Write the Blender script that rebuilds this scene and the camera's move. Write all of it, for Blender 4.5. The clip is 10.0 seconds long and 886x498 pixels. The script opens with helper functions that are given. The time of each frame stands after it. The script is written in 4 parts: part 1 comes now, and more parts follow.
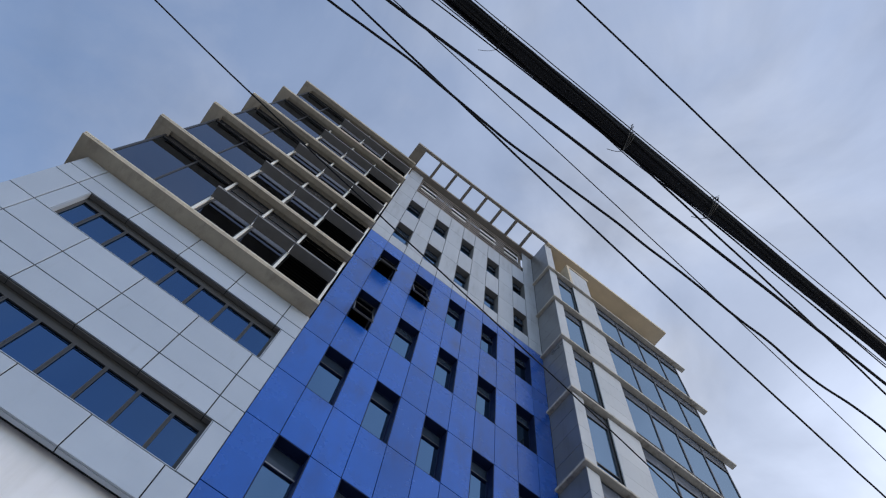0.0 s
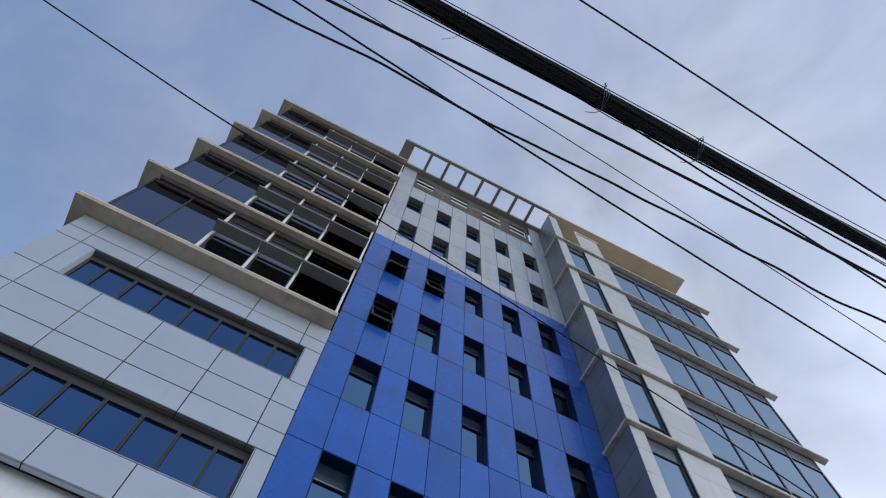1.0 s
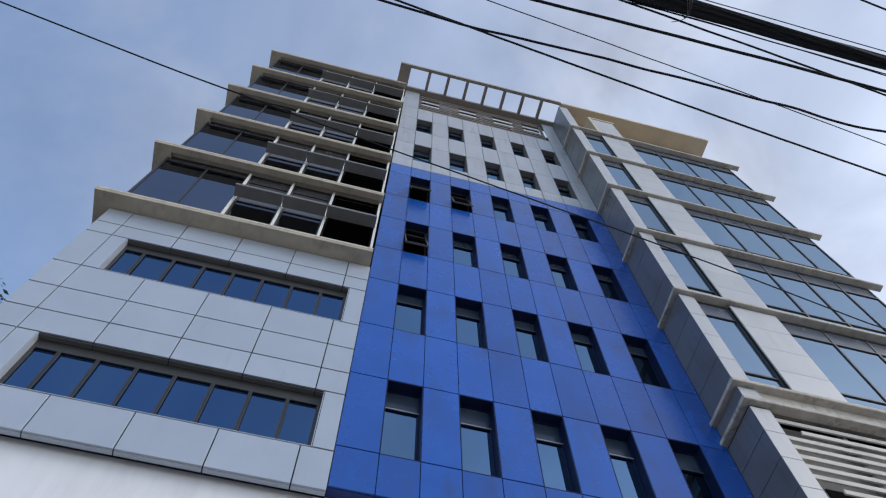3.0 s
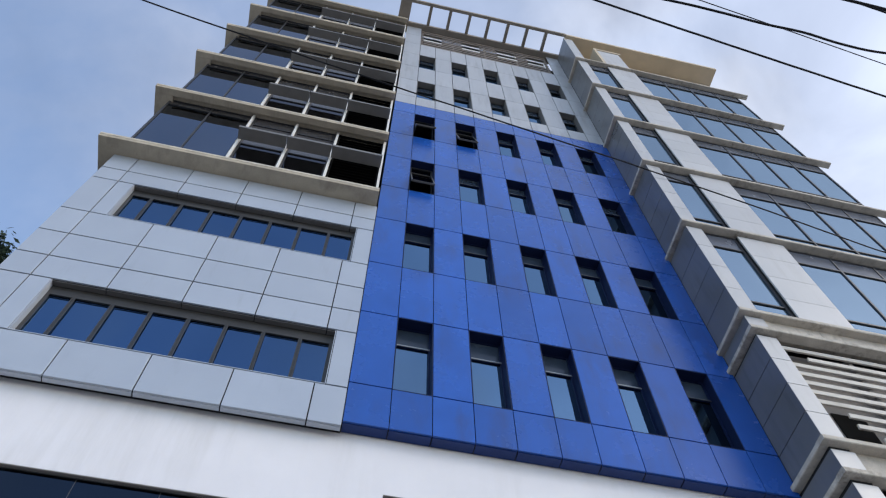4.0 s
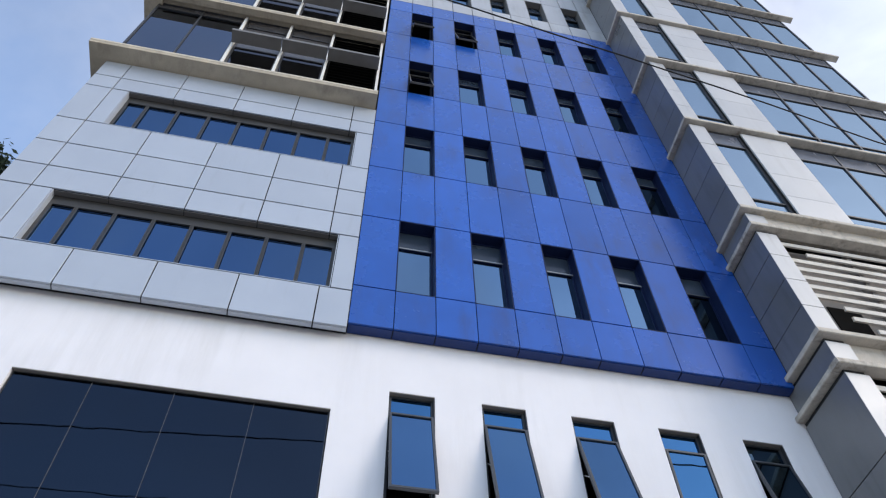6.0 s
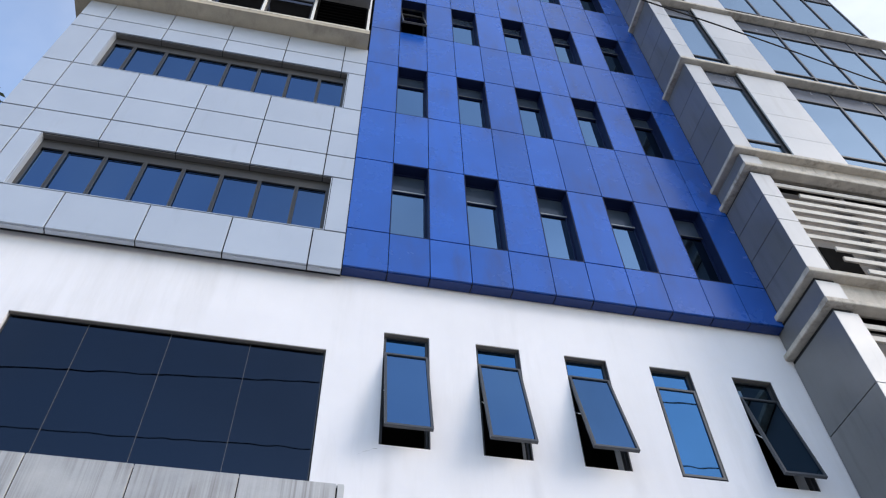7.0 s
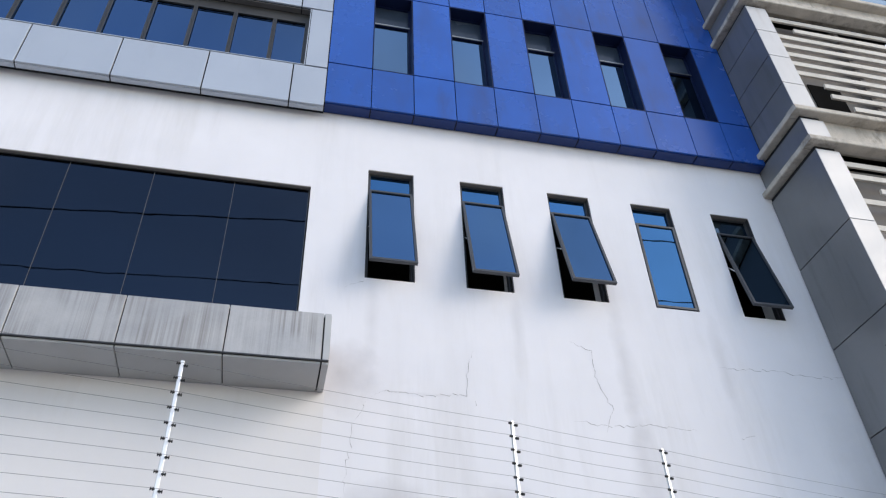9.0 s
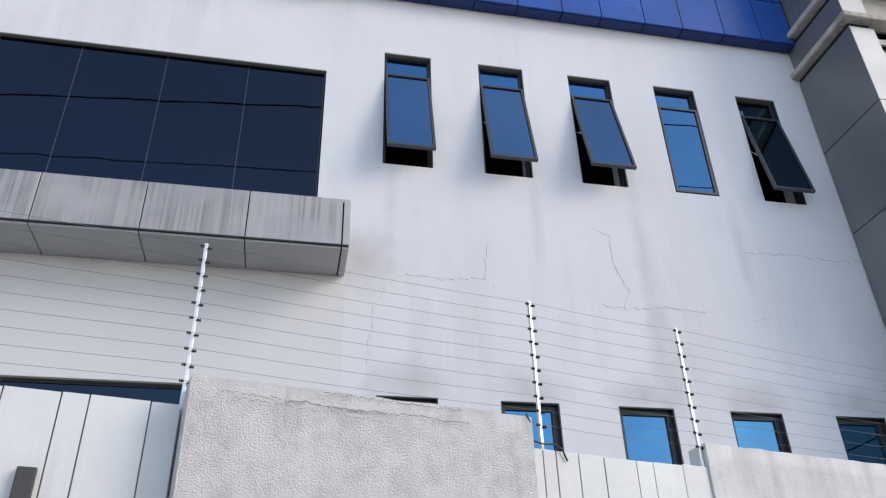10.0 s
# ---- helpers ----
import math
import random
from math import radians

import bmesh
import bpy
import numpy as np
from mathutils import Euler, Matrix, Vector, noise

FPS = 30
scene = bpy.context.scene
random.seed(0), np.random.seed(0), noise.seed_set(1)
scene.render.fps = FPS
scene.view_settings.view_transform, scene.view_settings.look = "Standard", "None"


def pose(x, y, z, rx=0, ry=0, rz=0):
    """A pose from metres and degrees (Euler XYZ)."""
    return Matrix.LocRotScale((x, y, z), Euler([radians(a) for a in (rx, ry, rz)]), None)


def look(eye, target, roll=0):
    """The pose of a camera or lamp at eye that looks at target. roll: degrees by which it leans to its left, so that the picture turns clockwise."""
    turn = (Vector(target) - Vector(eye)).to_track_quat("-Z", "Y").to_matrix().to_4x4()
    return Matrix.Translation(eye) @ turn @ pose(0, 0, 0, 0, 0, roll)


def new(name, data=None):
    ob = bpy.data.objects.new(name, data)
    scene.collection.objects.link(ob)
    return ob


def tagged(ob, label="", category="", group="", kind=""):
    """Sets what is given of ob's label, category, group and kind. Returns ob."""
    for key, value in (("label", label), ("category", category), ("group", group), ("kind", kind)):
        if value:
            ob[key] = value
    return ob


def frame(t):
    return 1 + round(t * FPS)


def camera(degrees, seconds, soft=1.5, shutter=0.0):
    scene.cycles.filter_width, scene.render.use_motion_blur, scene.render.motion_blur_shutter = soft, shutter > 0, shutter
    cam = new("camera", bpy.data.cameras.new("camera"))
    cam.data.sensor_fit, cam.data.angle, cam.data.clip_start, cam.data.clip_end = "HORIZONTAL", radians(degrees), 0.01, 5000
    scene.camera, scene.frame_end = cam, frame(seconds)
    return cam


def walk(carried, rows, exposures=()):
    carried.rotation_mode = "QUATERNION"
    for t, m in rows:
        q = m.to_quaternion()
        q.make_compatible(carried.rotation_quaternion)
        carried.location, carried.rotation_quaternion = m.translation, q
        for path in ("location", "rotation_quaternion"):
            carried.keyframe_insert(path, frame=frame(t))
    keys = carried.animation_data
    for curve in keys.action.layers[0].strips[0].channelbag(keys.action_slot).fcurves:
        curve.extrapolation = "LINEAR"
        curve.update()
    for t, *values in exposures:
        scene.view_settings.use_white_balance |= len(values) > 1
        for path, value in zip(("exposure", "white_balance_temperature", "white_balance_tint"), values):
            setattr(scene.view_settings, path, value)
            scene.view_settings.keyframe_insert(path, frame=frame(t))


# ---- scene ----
cam = camera(59.78, 10.0, soft=1.2)
PATH = [  # seconds, eye, way of looking, roll
    (0.0, (-0.067, -6.861, 1.978), (0.1030, 0.2583, 0.9606), 16.09),
    (0.5, (-0.053, -6.879, 1.951), (0.1014, 0.2653, 0.9588), 11.36),
    (1.0, (-0.033, -6.907, 1.922), (0.1000, 0.2745, 0.9564), 7.00),
    (1.5, (-0.012, -6.930, 1.898), (0.0979, 0.2906, 0.9518), 3.88),
    (2.0, (0.008, -6.943, 1.874), (0.0971, 0.3134, 0.9446), 1.31),
    (2.5, (0.026, -6.939, 1.852), (0.0973, 0.3439, 0.9339), -0.00),
    (3.0, (0.018, -6.932, 1.839), (0.0999, 0.3807, 0.9193), -0.59),
    (4.5, (0.016, -6.930, 1.804), (0.1119, 0.4836, 0.8681), -0.83),
    (5.0, (0.017, -6.928, 1.796), (0.1160, 0.5093, 0.8527), -0.92),
    (5.5, (0.023, -6.922, 1.786), (0.1206, 0.5326, 0.8378), -1.11),
    (7.0, (0.052, -6.906, 1.748), (0.1439, 0.6122, 0.7775), -2.04),
    (7.5, (0.060, -6.898, 1.737), (0.1553, 0.6454, 0.7479), -2.27),
    (8.0, (0.066, -6.892, 1.717), (0.1675, 0.6803, 0.7136), -2.45),
    (8.5, (0.076, -6.887, 1.699), (0.1793, 0.7170, 0.6736), -2.53),
    (9.0, (0.083, -6.884, 1.683), (0.1871, 0.7505, 0.6338), -2.57),
    (9.5, (0.085, -6.883, 1.668), (0.1884, 0.7920, 0.5807), -2.25),
    (10.0, (0.082, -6.883, 1.657), (0.1777, 0.8383, 0.5154), -1.66),
]
EXPOSURES = [(0.0, 0.0, 6450, 11), (2.0, 0.03, 6450, 11), (3.0, 0.13, 6480, 11), (4.5, 0.44, 6620, 11.5), (5.5, 0.54, 6700, 12), (7.5, 0.64, 6750, 12), (8.75, 0.6, 6820, 12), (10.0, 0.34, 6800, 12)]
walk(cam, [(t, look(eye, [e + w for e, w in zip(eye, way)], roll)) for t, eye, way, roll in PATH], EXPOSURES)

# ---- world and sun ----
SUN_WAY = Vector((0.75, -0.43, 0.49)).normalized()
VEIL_WAY = Vector((0.85, 0.18, 0.46)).normalized()   # brightest part of the cloud
world = bpy.data.worlds.new("sky")
scene.world = world
world.use_nodes = True
wn, wl = world.node_tree.nodes, world.node_tree.links
wn.clear()


def wnode(kind, **values):
    n = wn.new(kind)
    for key, value in values.items():
        n.inputs[key].default_value = value
    return n


sky = wn.new("ShaderNodeTexSky")
sky.sky_type, sky.sun_disc = "NISHITA", False
sky.sun_elevation = math.asin(SUN_WAY.z)
sky.sun_rotation = math.atan2(SUN_WAY.x, SUN_WAY.y)
sky.air_density, sky.dust_density, sky.ozone_density, sky.altitude = 1.0, 0.6, 1.6, 50
tc = wn.new("ShaderNodeTexCoord")
cloud_noise = wnode("ShaderNodeTexNoise", Scale=2.1, Detail=7.0, Roughness=0.55, Distortion=0.35)
wl.new(tc.outputs["Generated"], cloud_noise.inputs["Vector"])
# thin cloud thickens towards the veiled sun
dot = wn.new("ShaderNodeVectorMath")
dot.operation = "DOT_PRODUCT"
dot.inputs[1].default_value = VEIL_WAY
wl.new(tc.outputs["Generated"], dot.inputs[0])
near = wn.new("ShaderNodeMapRange")
for k, v in (("From Min", 0.12), ("From Max", 1.0), ("To Min", 0.0), ("To Max", 0.78)):
    near.inputs[k].default_value = v
wl.new(dot.outputs["Value"], near.inputs["Value"])
cover = wn.new("ShaderNodeMapRange")
for k, v in (("From Min", 0.46), ("From Max", 0.82), ("To Min", 0.12), ("To Max", 0.75)):
    cover.inputs[k].default_value = v
wl.new(cloud_noise.outputs["Fac"], cover.inputs["Value"])
total = wn.new("ShaderNodeMath")
total.operation, total.use_clamp = "ADD", True
wl.new(cover.outputs["Result"], total.inputs[0])
wl.new(near.outputs["Result"], total.inputs[1])
mix = wn.new("ShaderNodeMix")
mix.data_type = "RGBA"
glow = wn.new("ShaderNodeMath")
glow.operation = "POWER"
wl.new(near.outputs["Result"], glow.inputs[0])
glow.inputs[1].default_value = 4.0
bright = wn.new("ShaderNodeMapRange")
for k, v in (("From Min", 0.0), ("From Max", 1.0), ("To Min", 1.0), ("To Max", 3.9)):
    bright.inputs[k].default_value = v
wl.new(glow.outputs[0], bright.inputs["Value"])
puffs = wnode("ShaderNodeTexNoise", Scale=3.4, Detail=8.0, Roughness=0.52, Distortion=0.5)
wl.new(tc.outputs["Generated"], puffs.inputs["Vector"])
depth = wn.new("ShaderNodeMapRange")
for k, v in (("From Min", 0.32), ("From Max", 0.68), ("To Min", 0.68), ("To Max", 1.34)):
    depth.inputs[k].default_value = v
wl.new(puffs.outputs["Fac"], depth.inputs["Value"])
puffed = wn.new("ShaderNodeMath")
puffed.operation = "MULTIPLY"
wl.new(bright.outputs["Result"], puffed.inputs[0])
wl.new(depth.outputs["Result"], puffed.inputs[1])
veil = wn.new("ShaderNodeVectorMath")
veil.operation = "SCALE"
veil.inputs[0].default_value = (1.62, 1.78, 2.12)
wl.new(puffed.outputs[0], veil.inputs["Scale"])
wl.new(veil.outputs[0], mix.inputs["B"])
wl.new(total.outputs[0], mix.inputs["Factor"])
wl.new(sky.outputs["Color"], mix.inputs["A"])
back = wnode("ShaderNodeBackground", Strength=0.27)
wl.new(mix.outputs["Result"], back.inputs["Color"])
wout = wn.new("ShaderNodeOutputWorld")
wl.new(back.outputs[0], wout.inputs["Surface"])

sun = new("sun", bpy.data.lights.new("sun", "SUN"))
sun.data.energy, sun.data.angle, sun.data.color = 1.5, radians(28), (1.0, 0.94, 0.85)
sun.matrix_world = look(SUN_WAY * 60, (0, 0, 0))


# ---- materials ----
def material(name, base, rough=0.5, metal=0.0, spread=0.12, scale=3.0, grain=60.0, bump=0.0, bump_scale=80.0, bump_far=0.02,
             streak=None, streak_scale=(9.0, 9.0, 0.55), streak_from=0.52, streak_to=0.75, streak_most=0.6, streak_patch=0.0, piece=0.0, spec=0.5, stretch=(1, 1, 1)):
    """A painted, cast or metal surface: colour varied at two scales, optional run-off streaks, fine relief."""
    m = bpy.data.materials.new(name)
    m.use_nodes = True
    nt = m.node_tree
    bsdf = nt.nodes["Principled BSDF"]
    link = nt.links.new

    def node(kind, **values):
        n = nt.nodes.new(kind)
        for key, value in values.items():
            n.inputs[key.replace("_", " ")].default_value = value
        return n

    geo = nt.nodes.new("ShaderNodeNewGeometry")
    stretched = node("ShaderNodeMapping", Scale=stretch)
    link(geo.outputs["Position"], stretched.inputs["Vector"])
    big = node("ShaderNodeTexNoise", Scale=scale, Detail=5.0, Roughness=0.6)
    fine = node("ShaderNodeTexNoise", Scale=grain, Detail=3.0, Roughness=0.6)
    link(stretched.outputs[0], big.inputs["Vector"])
    link(stretched.outputs[0], fine.inputs["Vector"])
    both = node("ShaderNodeMath")
    both.operation = "MULTIPLY_ADD"
    both.inputs[1].default_value = 0.35
    link(fine.outputs["Fac"], both.inputs[0])
    link(big.outputs["Fac"], both.inputs[2])
    value = node("ShaderNodeMapRange", From_Min=0.4, From_Max=0.95, To_Min=1 - spread, To_Max=1 + spread)
    link(both.outputs[0], value.inputs["Value"])
    last = value.outputs["Result"]
    if piece:
        info = nt.nodes.new("ShaderNodeObjectInfo")
        per = node("ShaderNodeMapRange", To_Min=1 - piece, To_Max=1 + piece)
        link(info.outputs["Random"], per.inputs["Value"])
        times = node("ShaderNodeMath")
        times.operation = "MULTIPLY"
        link(last, times.inputs[0])
        link(per.outputs["Result"], times.inputs[1])
        last = times.outputs[0]
    tone = node("ShaderNodeVectorMath")
    tone.operation = "SCALE"
    tone.inputs[0].default_value = base
    link(last, tone.inputs["Scale"])
    colour = tone.outputs[0]
    if streak:
        smap = node("ShaderNodeMapping", Scale=streak_scale)
        link(geo.outputs["Position"], smap.inputs["Vector"])
        runs = node("ShaderNodeTexNoise", Scale=1.0, Detail=6.0, Roughness=0.65)
        link(smap.outputs[0], runs.inputs["Vector"])
        amount = node("ShaderNodeMapRange", From_Min=streak_from, From_Max=streak_to, To_Min=0.0, To_Max=streak_most)
        link(runs.outputs["Fac"], amount.inputs["Value"])
        if streak_patch:
            where = node("ShaderNodeTexNoise", Scale=streak_patch, Detail=2.0, Roughness=0.5)
            link(geo.outputs["Position"], where.inputs["Vector"])
            patch = node("ShaderNodeMapRange", From_Min=0.38, From_Max=0.62, To_Min=0.12, To_Max=1.0)
            link(where.outputs["Fac"], patch.inputs["Value"])
            kept = node("ShaderNodeMath")
            kept.operation = "MULTIPLY"
            link(amount.outputs["Result"], kept.inputs[0])
            link(patch.outputs["Result"], kept.inputs[1])
            amount = kept
        dirt = node("ShaderNodeMix")
        dirt.data_type = "RGBA"
        dirt.inputs["B"].default_value = (*streak, 1)
        link(amount.outputs[0], dirt.inputs["Factor"])
        link(colour, dirt.inputs["A"])
        colour = dirt.outputs["Result"]
    link(colour, bsdf.inputs["Base Color"])
    rmap = node("ShaderNodeMapRange", From_Min=0.3, From_Max=0.7, To_Min=max(rough - 0.07, 0.02), To_Max=min(rough + 0.1, 1))
    link(big.outputs["Fac"], rmap.inputs["Value"])
    link(rmap.outputs["Result"], bsdf.inputs["Roughness"])
    bsdf.inputs["Metallic"].default_value = metal
    bsdf.inputs["Specular IOR Level"].default_value = spec
    if bump:
        relief = node("ShaderNodeTexNoise", Scale=bump_scale, Detail=6.0, Roughness=0.6)
        link(geo.outputs["Position"], relief.inputs["Vector"])
        bn = node("ShaderNodeBump", Strength=bump, Distance=bump_far)
        link(relief.outputs["Fac"], bn.inputs["Height"])
        link(bn.outputs[0], bsdf.inputs["Normal"])
    return m


def glazing(name, tint, gloss, ior=1.7):
    """Tinted window glass: see-through with a dark body tint, and a mirror that grows with the angle."""
    m = bpy.data.materials.new(name)
    m.use_nodes = True
    nt = m.node_tree
    nt.nodes.clear()
    link = nt.links.new
    body = nt.nodes.new("ShaderNodeBsdfTransparent")
    body.inputs["Color"].default_value = (*tint, 1)
    mirror = nt.nodes.new("ShaderNodeBsdfGlossy")
    mirror.inputs["Color"].default_value = (*gloss, 1)
    mirror.inputs["Roughness"].default_value = 0.015
    geo = nt.nodes.new("ShaderNodeNewGeometry")
    wave = nt.nodes.new("ShaderNodeTexNoise")
    wave.inputs["Scale"].default_value = 1.6
    link(geo.outputs["Position"], wave.inputs["Vector"])
    bn = nt.nodes.new("ShaderNodeBump")
    bn.inputs["Strength"].default_value, bn.inputs["Distance"].default_value = 0.05, 0.02
    link(wave.outputs["Fac"], bn.inputs["Height"])
    link(bn.outputs[0], mirror.inputs["Normal"])
    fres = nt.nodes.new("ShaderNodeFresnel")
    fres.inputs["IOR"].default_value = ior
    both = nt.nodes.new("ShaderNodeMixShader")
    link(fres.outputs[0], both.inputs[0])
    link(body.outputs[0], both.inputs[1])
    link(mirror.outputs[0], both.inputs[2])
    out = nt.nodes.new("ShaderNodeOutputMaterial")
    link(both.outputs[0], out.inputs["Surface"])
    return m


M_GREY = material("silver_cladding", (0.435, 0.47, 0.525), 0.42, 0.25, 0.05, 1.2, 90, piece=0.035, streak=(0.33, 0.34, 0.36), streak_from=0.58, streak_to=0.8, streak_most=0.35, streak_scale=(5, 5, 0.7))
M_BLUE = material("blue_cladding", (0.013, 0.088, 0.39), 0.24, 0.0, 0.14, 0.9, 90, piece=0.12, streak=(0.030, 0.052, 0.150), streak_from=0.44, streak_to=0.72, streak_most=0.75, streak_scale=(2.2, 2.2, 0.6), streak_patch=0.55, spec=0.5)
M_PALE = material("pale_cladding", (0.42, 0.432, 0.452), 0.4, 0.15, 0.1, 1.3, 90, piece=0.06, streak=(0.22, 0.215, 0.21), streak_from=0.47, streak_to=0.72, streak_most=0.6, streak_scale=(4, 4, 0.4), streak_patch=0.7)
M_WING = material("wing_cladding", (0.465, 0.465, 0.47), 0.45, 0.1, 0.07, 1.3, 90, piece=0.04, streak=(0.30, 0.285, 0.265), streak_from=0.5, streak_to=0.75, streak_most=0.55, streak_scale=(6, 6, 0.5), streak_patch=0.9)
# pier's side face: colour lowered for its shade, with dirt streaks
M_WINGSIDE = material("shaded_side_cladding", (0.205, 0.206, 0.212), 0.34, 0.4, 0.1, 1.2, 90, piece=0.06, streak=(0.10, 0.095, 0.09), streak_from=0.5, streak_to=0.75, streak_most=0.45, streak_scale=(5, 5, 0.5), streak_patch=0.8)
M_CANOPY = material("weathered_cladding", (0.44, 0.425, 0.415), 0.42, 0.2, 0.16, 2.3, 90, piece=0.06, streak=(0.125, 0.10, 0.083), streak_from=0.42, streak_to=0.7, streak_most=0.75, streak_scale=(30, 3, 0.22), streak_patch=2.0)
M_UNDER = material("canopy_lining", (0.46, 0.455, 0.45), 0.5, 0.1, 0.1, 1.8, 90, piece=0.04)
M_WHITE = material("white_wall_paint", (0.765, 0.745, 0.765), 0.75, 0, 0.05, 0.8, 120, bump=0.12, bump_scale=160, streak=(0.50, 0.475, 0.45), streak_from=0.48, streak_to=0.74, streak_most=0.38, streak_scale=(2.6, 2.6, 0.28), streak_patch=0.5)
M_CREAM = material("warm_white_wall", (0.735, 0.708, 0.705), 0.75, 0, 0.05, 0.8, 120, bump=0.12, bump_scale=160, streak=(0.55, 0.49, 0.42), streak_from=0.5, streak_to=0.76, streak_most=0.4, streak_scale=(2.6, 2.6, 0.3), streak_patch=0.6)


def smudges(m, spots, tint):
    """Soot and run-off marks on a wall, each an uneven blot at (x, z) with its half-width, half-height and strength."""
    nt = m.node_tree
    link = nt.links.new
    base = nt.nodes["Principled BSDF"].inputs["Base Color"]
    colour = base.links[0].from_socket
    geo = nt.nodes.new("ShaderNodeNewGeometry")
    rough_edge = nt.nodes.new("ShaderNodeTexNoise")
    rough_edge.inputs["Scale"].default_value, rough_edge.inputs["Detail"].default_value = 4.0, 5.0
    link(geo.outputs["Position"], rough_edge.inputs["Vector"])
    for x, z, wide, high, strength in spots:
        place = nt.nodes.new("ShaderNodeMapping")
        place.vector_type = "TEXTURE"
        place.inputs["Location"].default_value = (x, 0.2, z)
        place.inputs["Scale"].default_value = (wide, 1.0, high)
        link(geo.outputs["Position"], place.inputs["Vector"])
        far = nt.nodes.new("ShaderNodeVectorMath")
        far.operation = "LENGTH"
        link(place.outputs[0], far.inputs[0])
        ragged = nt.nodes.new("ShaderNodeMath")
        ragged.operation = "ADD"
        link(far.outputs["Value"], ragged.inputs[0])
        link(rough_edge.outputs["Fac"], ragged.inputs[1])
        fade = nt.nodes.new("ShaderNodeMapRange")
        for k, v in (("From Min", 0.45), ("From Max", 1.5), ("To Min", strength), ("To Max", 0.0)):
            fade.inputs[k].default_value = v
        link(ragged.outputs[0], fade.inputs["Value"])
        mixed = nt.nodes.new("ShaderNodeMix")
        mixed.data_type = "RGBA"
        mixed.inputs["B"].default_value = (*tint, 1)
        link(fade.outputs["Result"], mixed.inputs["Factor"])
        link(colour, mixed.inputs["A"])
        colour = mixed.outputs["Result"]
    link(colour, base)


smudges(M_WHITE, [(1.2 + 1.245 * i, 4.42, 0.5, 0.3, 0.5) for i in range(5)] + [(0.68, 5.82, 0.5, 0.5, 0.5), (3.95, 6.2, 0.14, 1.3, 0.3), (3.98, 4.9, 0.22, 1.0, 0.35), (5.25, 6.3, 0.12, 0.9, 0.28), (1.0, 6.5, 0.10, 0.8, 0.22), (2.7, 6.5, 0.10, 0.7, 0.22), (6.6, 4.6, 0.5, 1.2, 0.25), (3.3, 9.72, 2.2, 0.16, 0.22)], (0.36, 0.34, 0.345))
M_BEIGE = material("beige_plaster", (0.43, 0.37, 0.285), 0.8, 0, 0.18, 2.0, 60, bump=0.15, bump_scale=90, streak=(0.20, 0.165, 0.13), streak_from=0.5, streak_to=0.78, streak_most=0.6, streak_scale=(4, 1.8, 4))
M_TRELLIS = material("weathered_taupe_concrete", (0.30, 0.262, 0.22), 0.85, 0, 0.2, 2.0, 60, bump=0.15, bump_scale=90, streak=(0.16, 0.135, 0.11), streak_from=0.5, streak_to=0.78, streak_most=0.6, streak_scale=(4, 4, 4))
M_ROOF = material("cream_plaster", (0.55, 0.455, 0.33), 0.8, 0, 0.16, 1.0, 60, bump=0.1, bump_scale=90)
M_LEDGE = material("ledge_stone", (0.50, 0.455, 0.395), 0.8, 0, 0.22, 3.0, 50, bump=0.35, bump_scale=45, streak=(0.19, 0.16, 0.13), streak_from=0.46, streak_to=0.66, streak_most=0.75, streak_scale=(7, 7, 3), streak_patch=1.6)
# shaded copy of the blue cladding for its underside
M_BLUE_UNDER = material("shaded_blue_return", (0.009, 0.032, 0.15), 0.4, 0, 0.12, spec=0.35)
# the panels' blue, darkened here for the shade inside window reveals
M_REVEAL = material("shaded_blue_reveal", (0.005, 0.013, 0.055), 0.5, 0, 0.1, spec=0.25)
M_LOUVRE = material("black_louvre", (0.006, 0.006, 0.006), 0.9, 0, 0.2, spec=0.05)
M_BACK = material("joint_shadow", (0.012, 0.013, 0.016), 0.9)
M_ROOM = material("dim_interior", (0.10, 0.10, 0.10), 0.9, spread=0.2)
M_FRAME = material("dark_aluminium", (0.055, 0.055, 0.058), 0.4, 0.4, 0.1)
# opaque upper panes; the dim reflection of what overhangs them is their colour
M_DIMPANE = material("dimmed_pane", (0.075, 0.072, 0.076), 0.2, 0, 0.25, 2.0, spec=0.4)
M_DIMBLUE = material("blue_grey_dimmed_pane", (0.035, 0.05, 0.075), 0.2, 0, 0.25, 2.0, spec=0.35)
M_DIMWING = material("wing_dimmed_pane", (0.09, 0.10, 0.125), 0.2, 0, 0.2, 2.0, spec=0.4)
# silver return with overhead shade put into its colour; also used on glass joints
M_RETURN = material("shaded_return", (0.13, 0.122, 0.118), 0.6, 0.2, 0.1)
M_SASH = material("grey_sash_frame", (0.062, 0.066, 0.074), 0.4, 0.3, 0.12)
M_RAIL = material("pale_rail", (0.30, 0.31, 0.33), 0.4, 0.3, 0.1)
M_BEAD = material("grey_bead", (0.11, 0.108, 0.105), 0.4, 0.3, 0.1)
M_BRONZE = material("bronze_aluminium", (0.056, 0.053, 0.05), 0.45, 0.2, 0.1)
# reveal heads and plant wall: colour lowered for the shade of their recesses
M_SOFFIT = material("shaded_recess", (0.20, 0.18, 0.165), 0.85, 0, 0.12)
M_POST = material("white_tube", (0.74, 0.72, 0.68), 0.5, 0, 0.08, streak=(0.35, 0.30, 0.24), streak_from=0.55, streak_most=0.5)
M_EDGE = material("pale_slab_edge", (0.55, 0.50, 0.41), 0.75, 0, 0.15, 4, 60, streak=(0.28, 0.24, 0.18), streak_from=0.5, streak_most=0.6, streak_scale=(9, 9, 3))
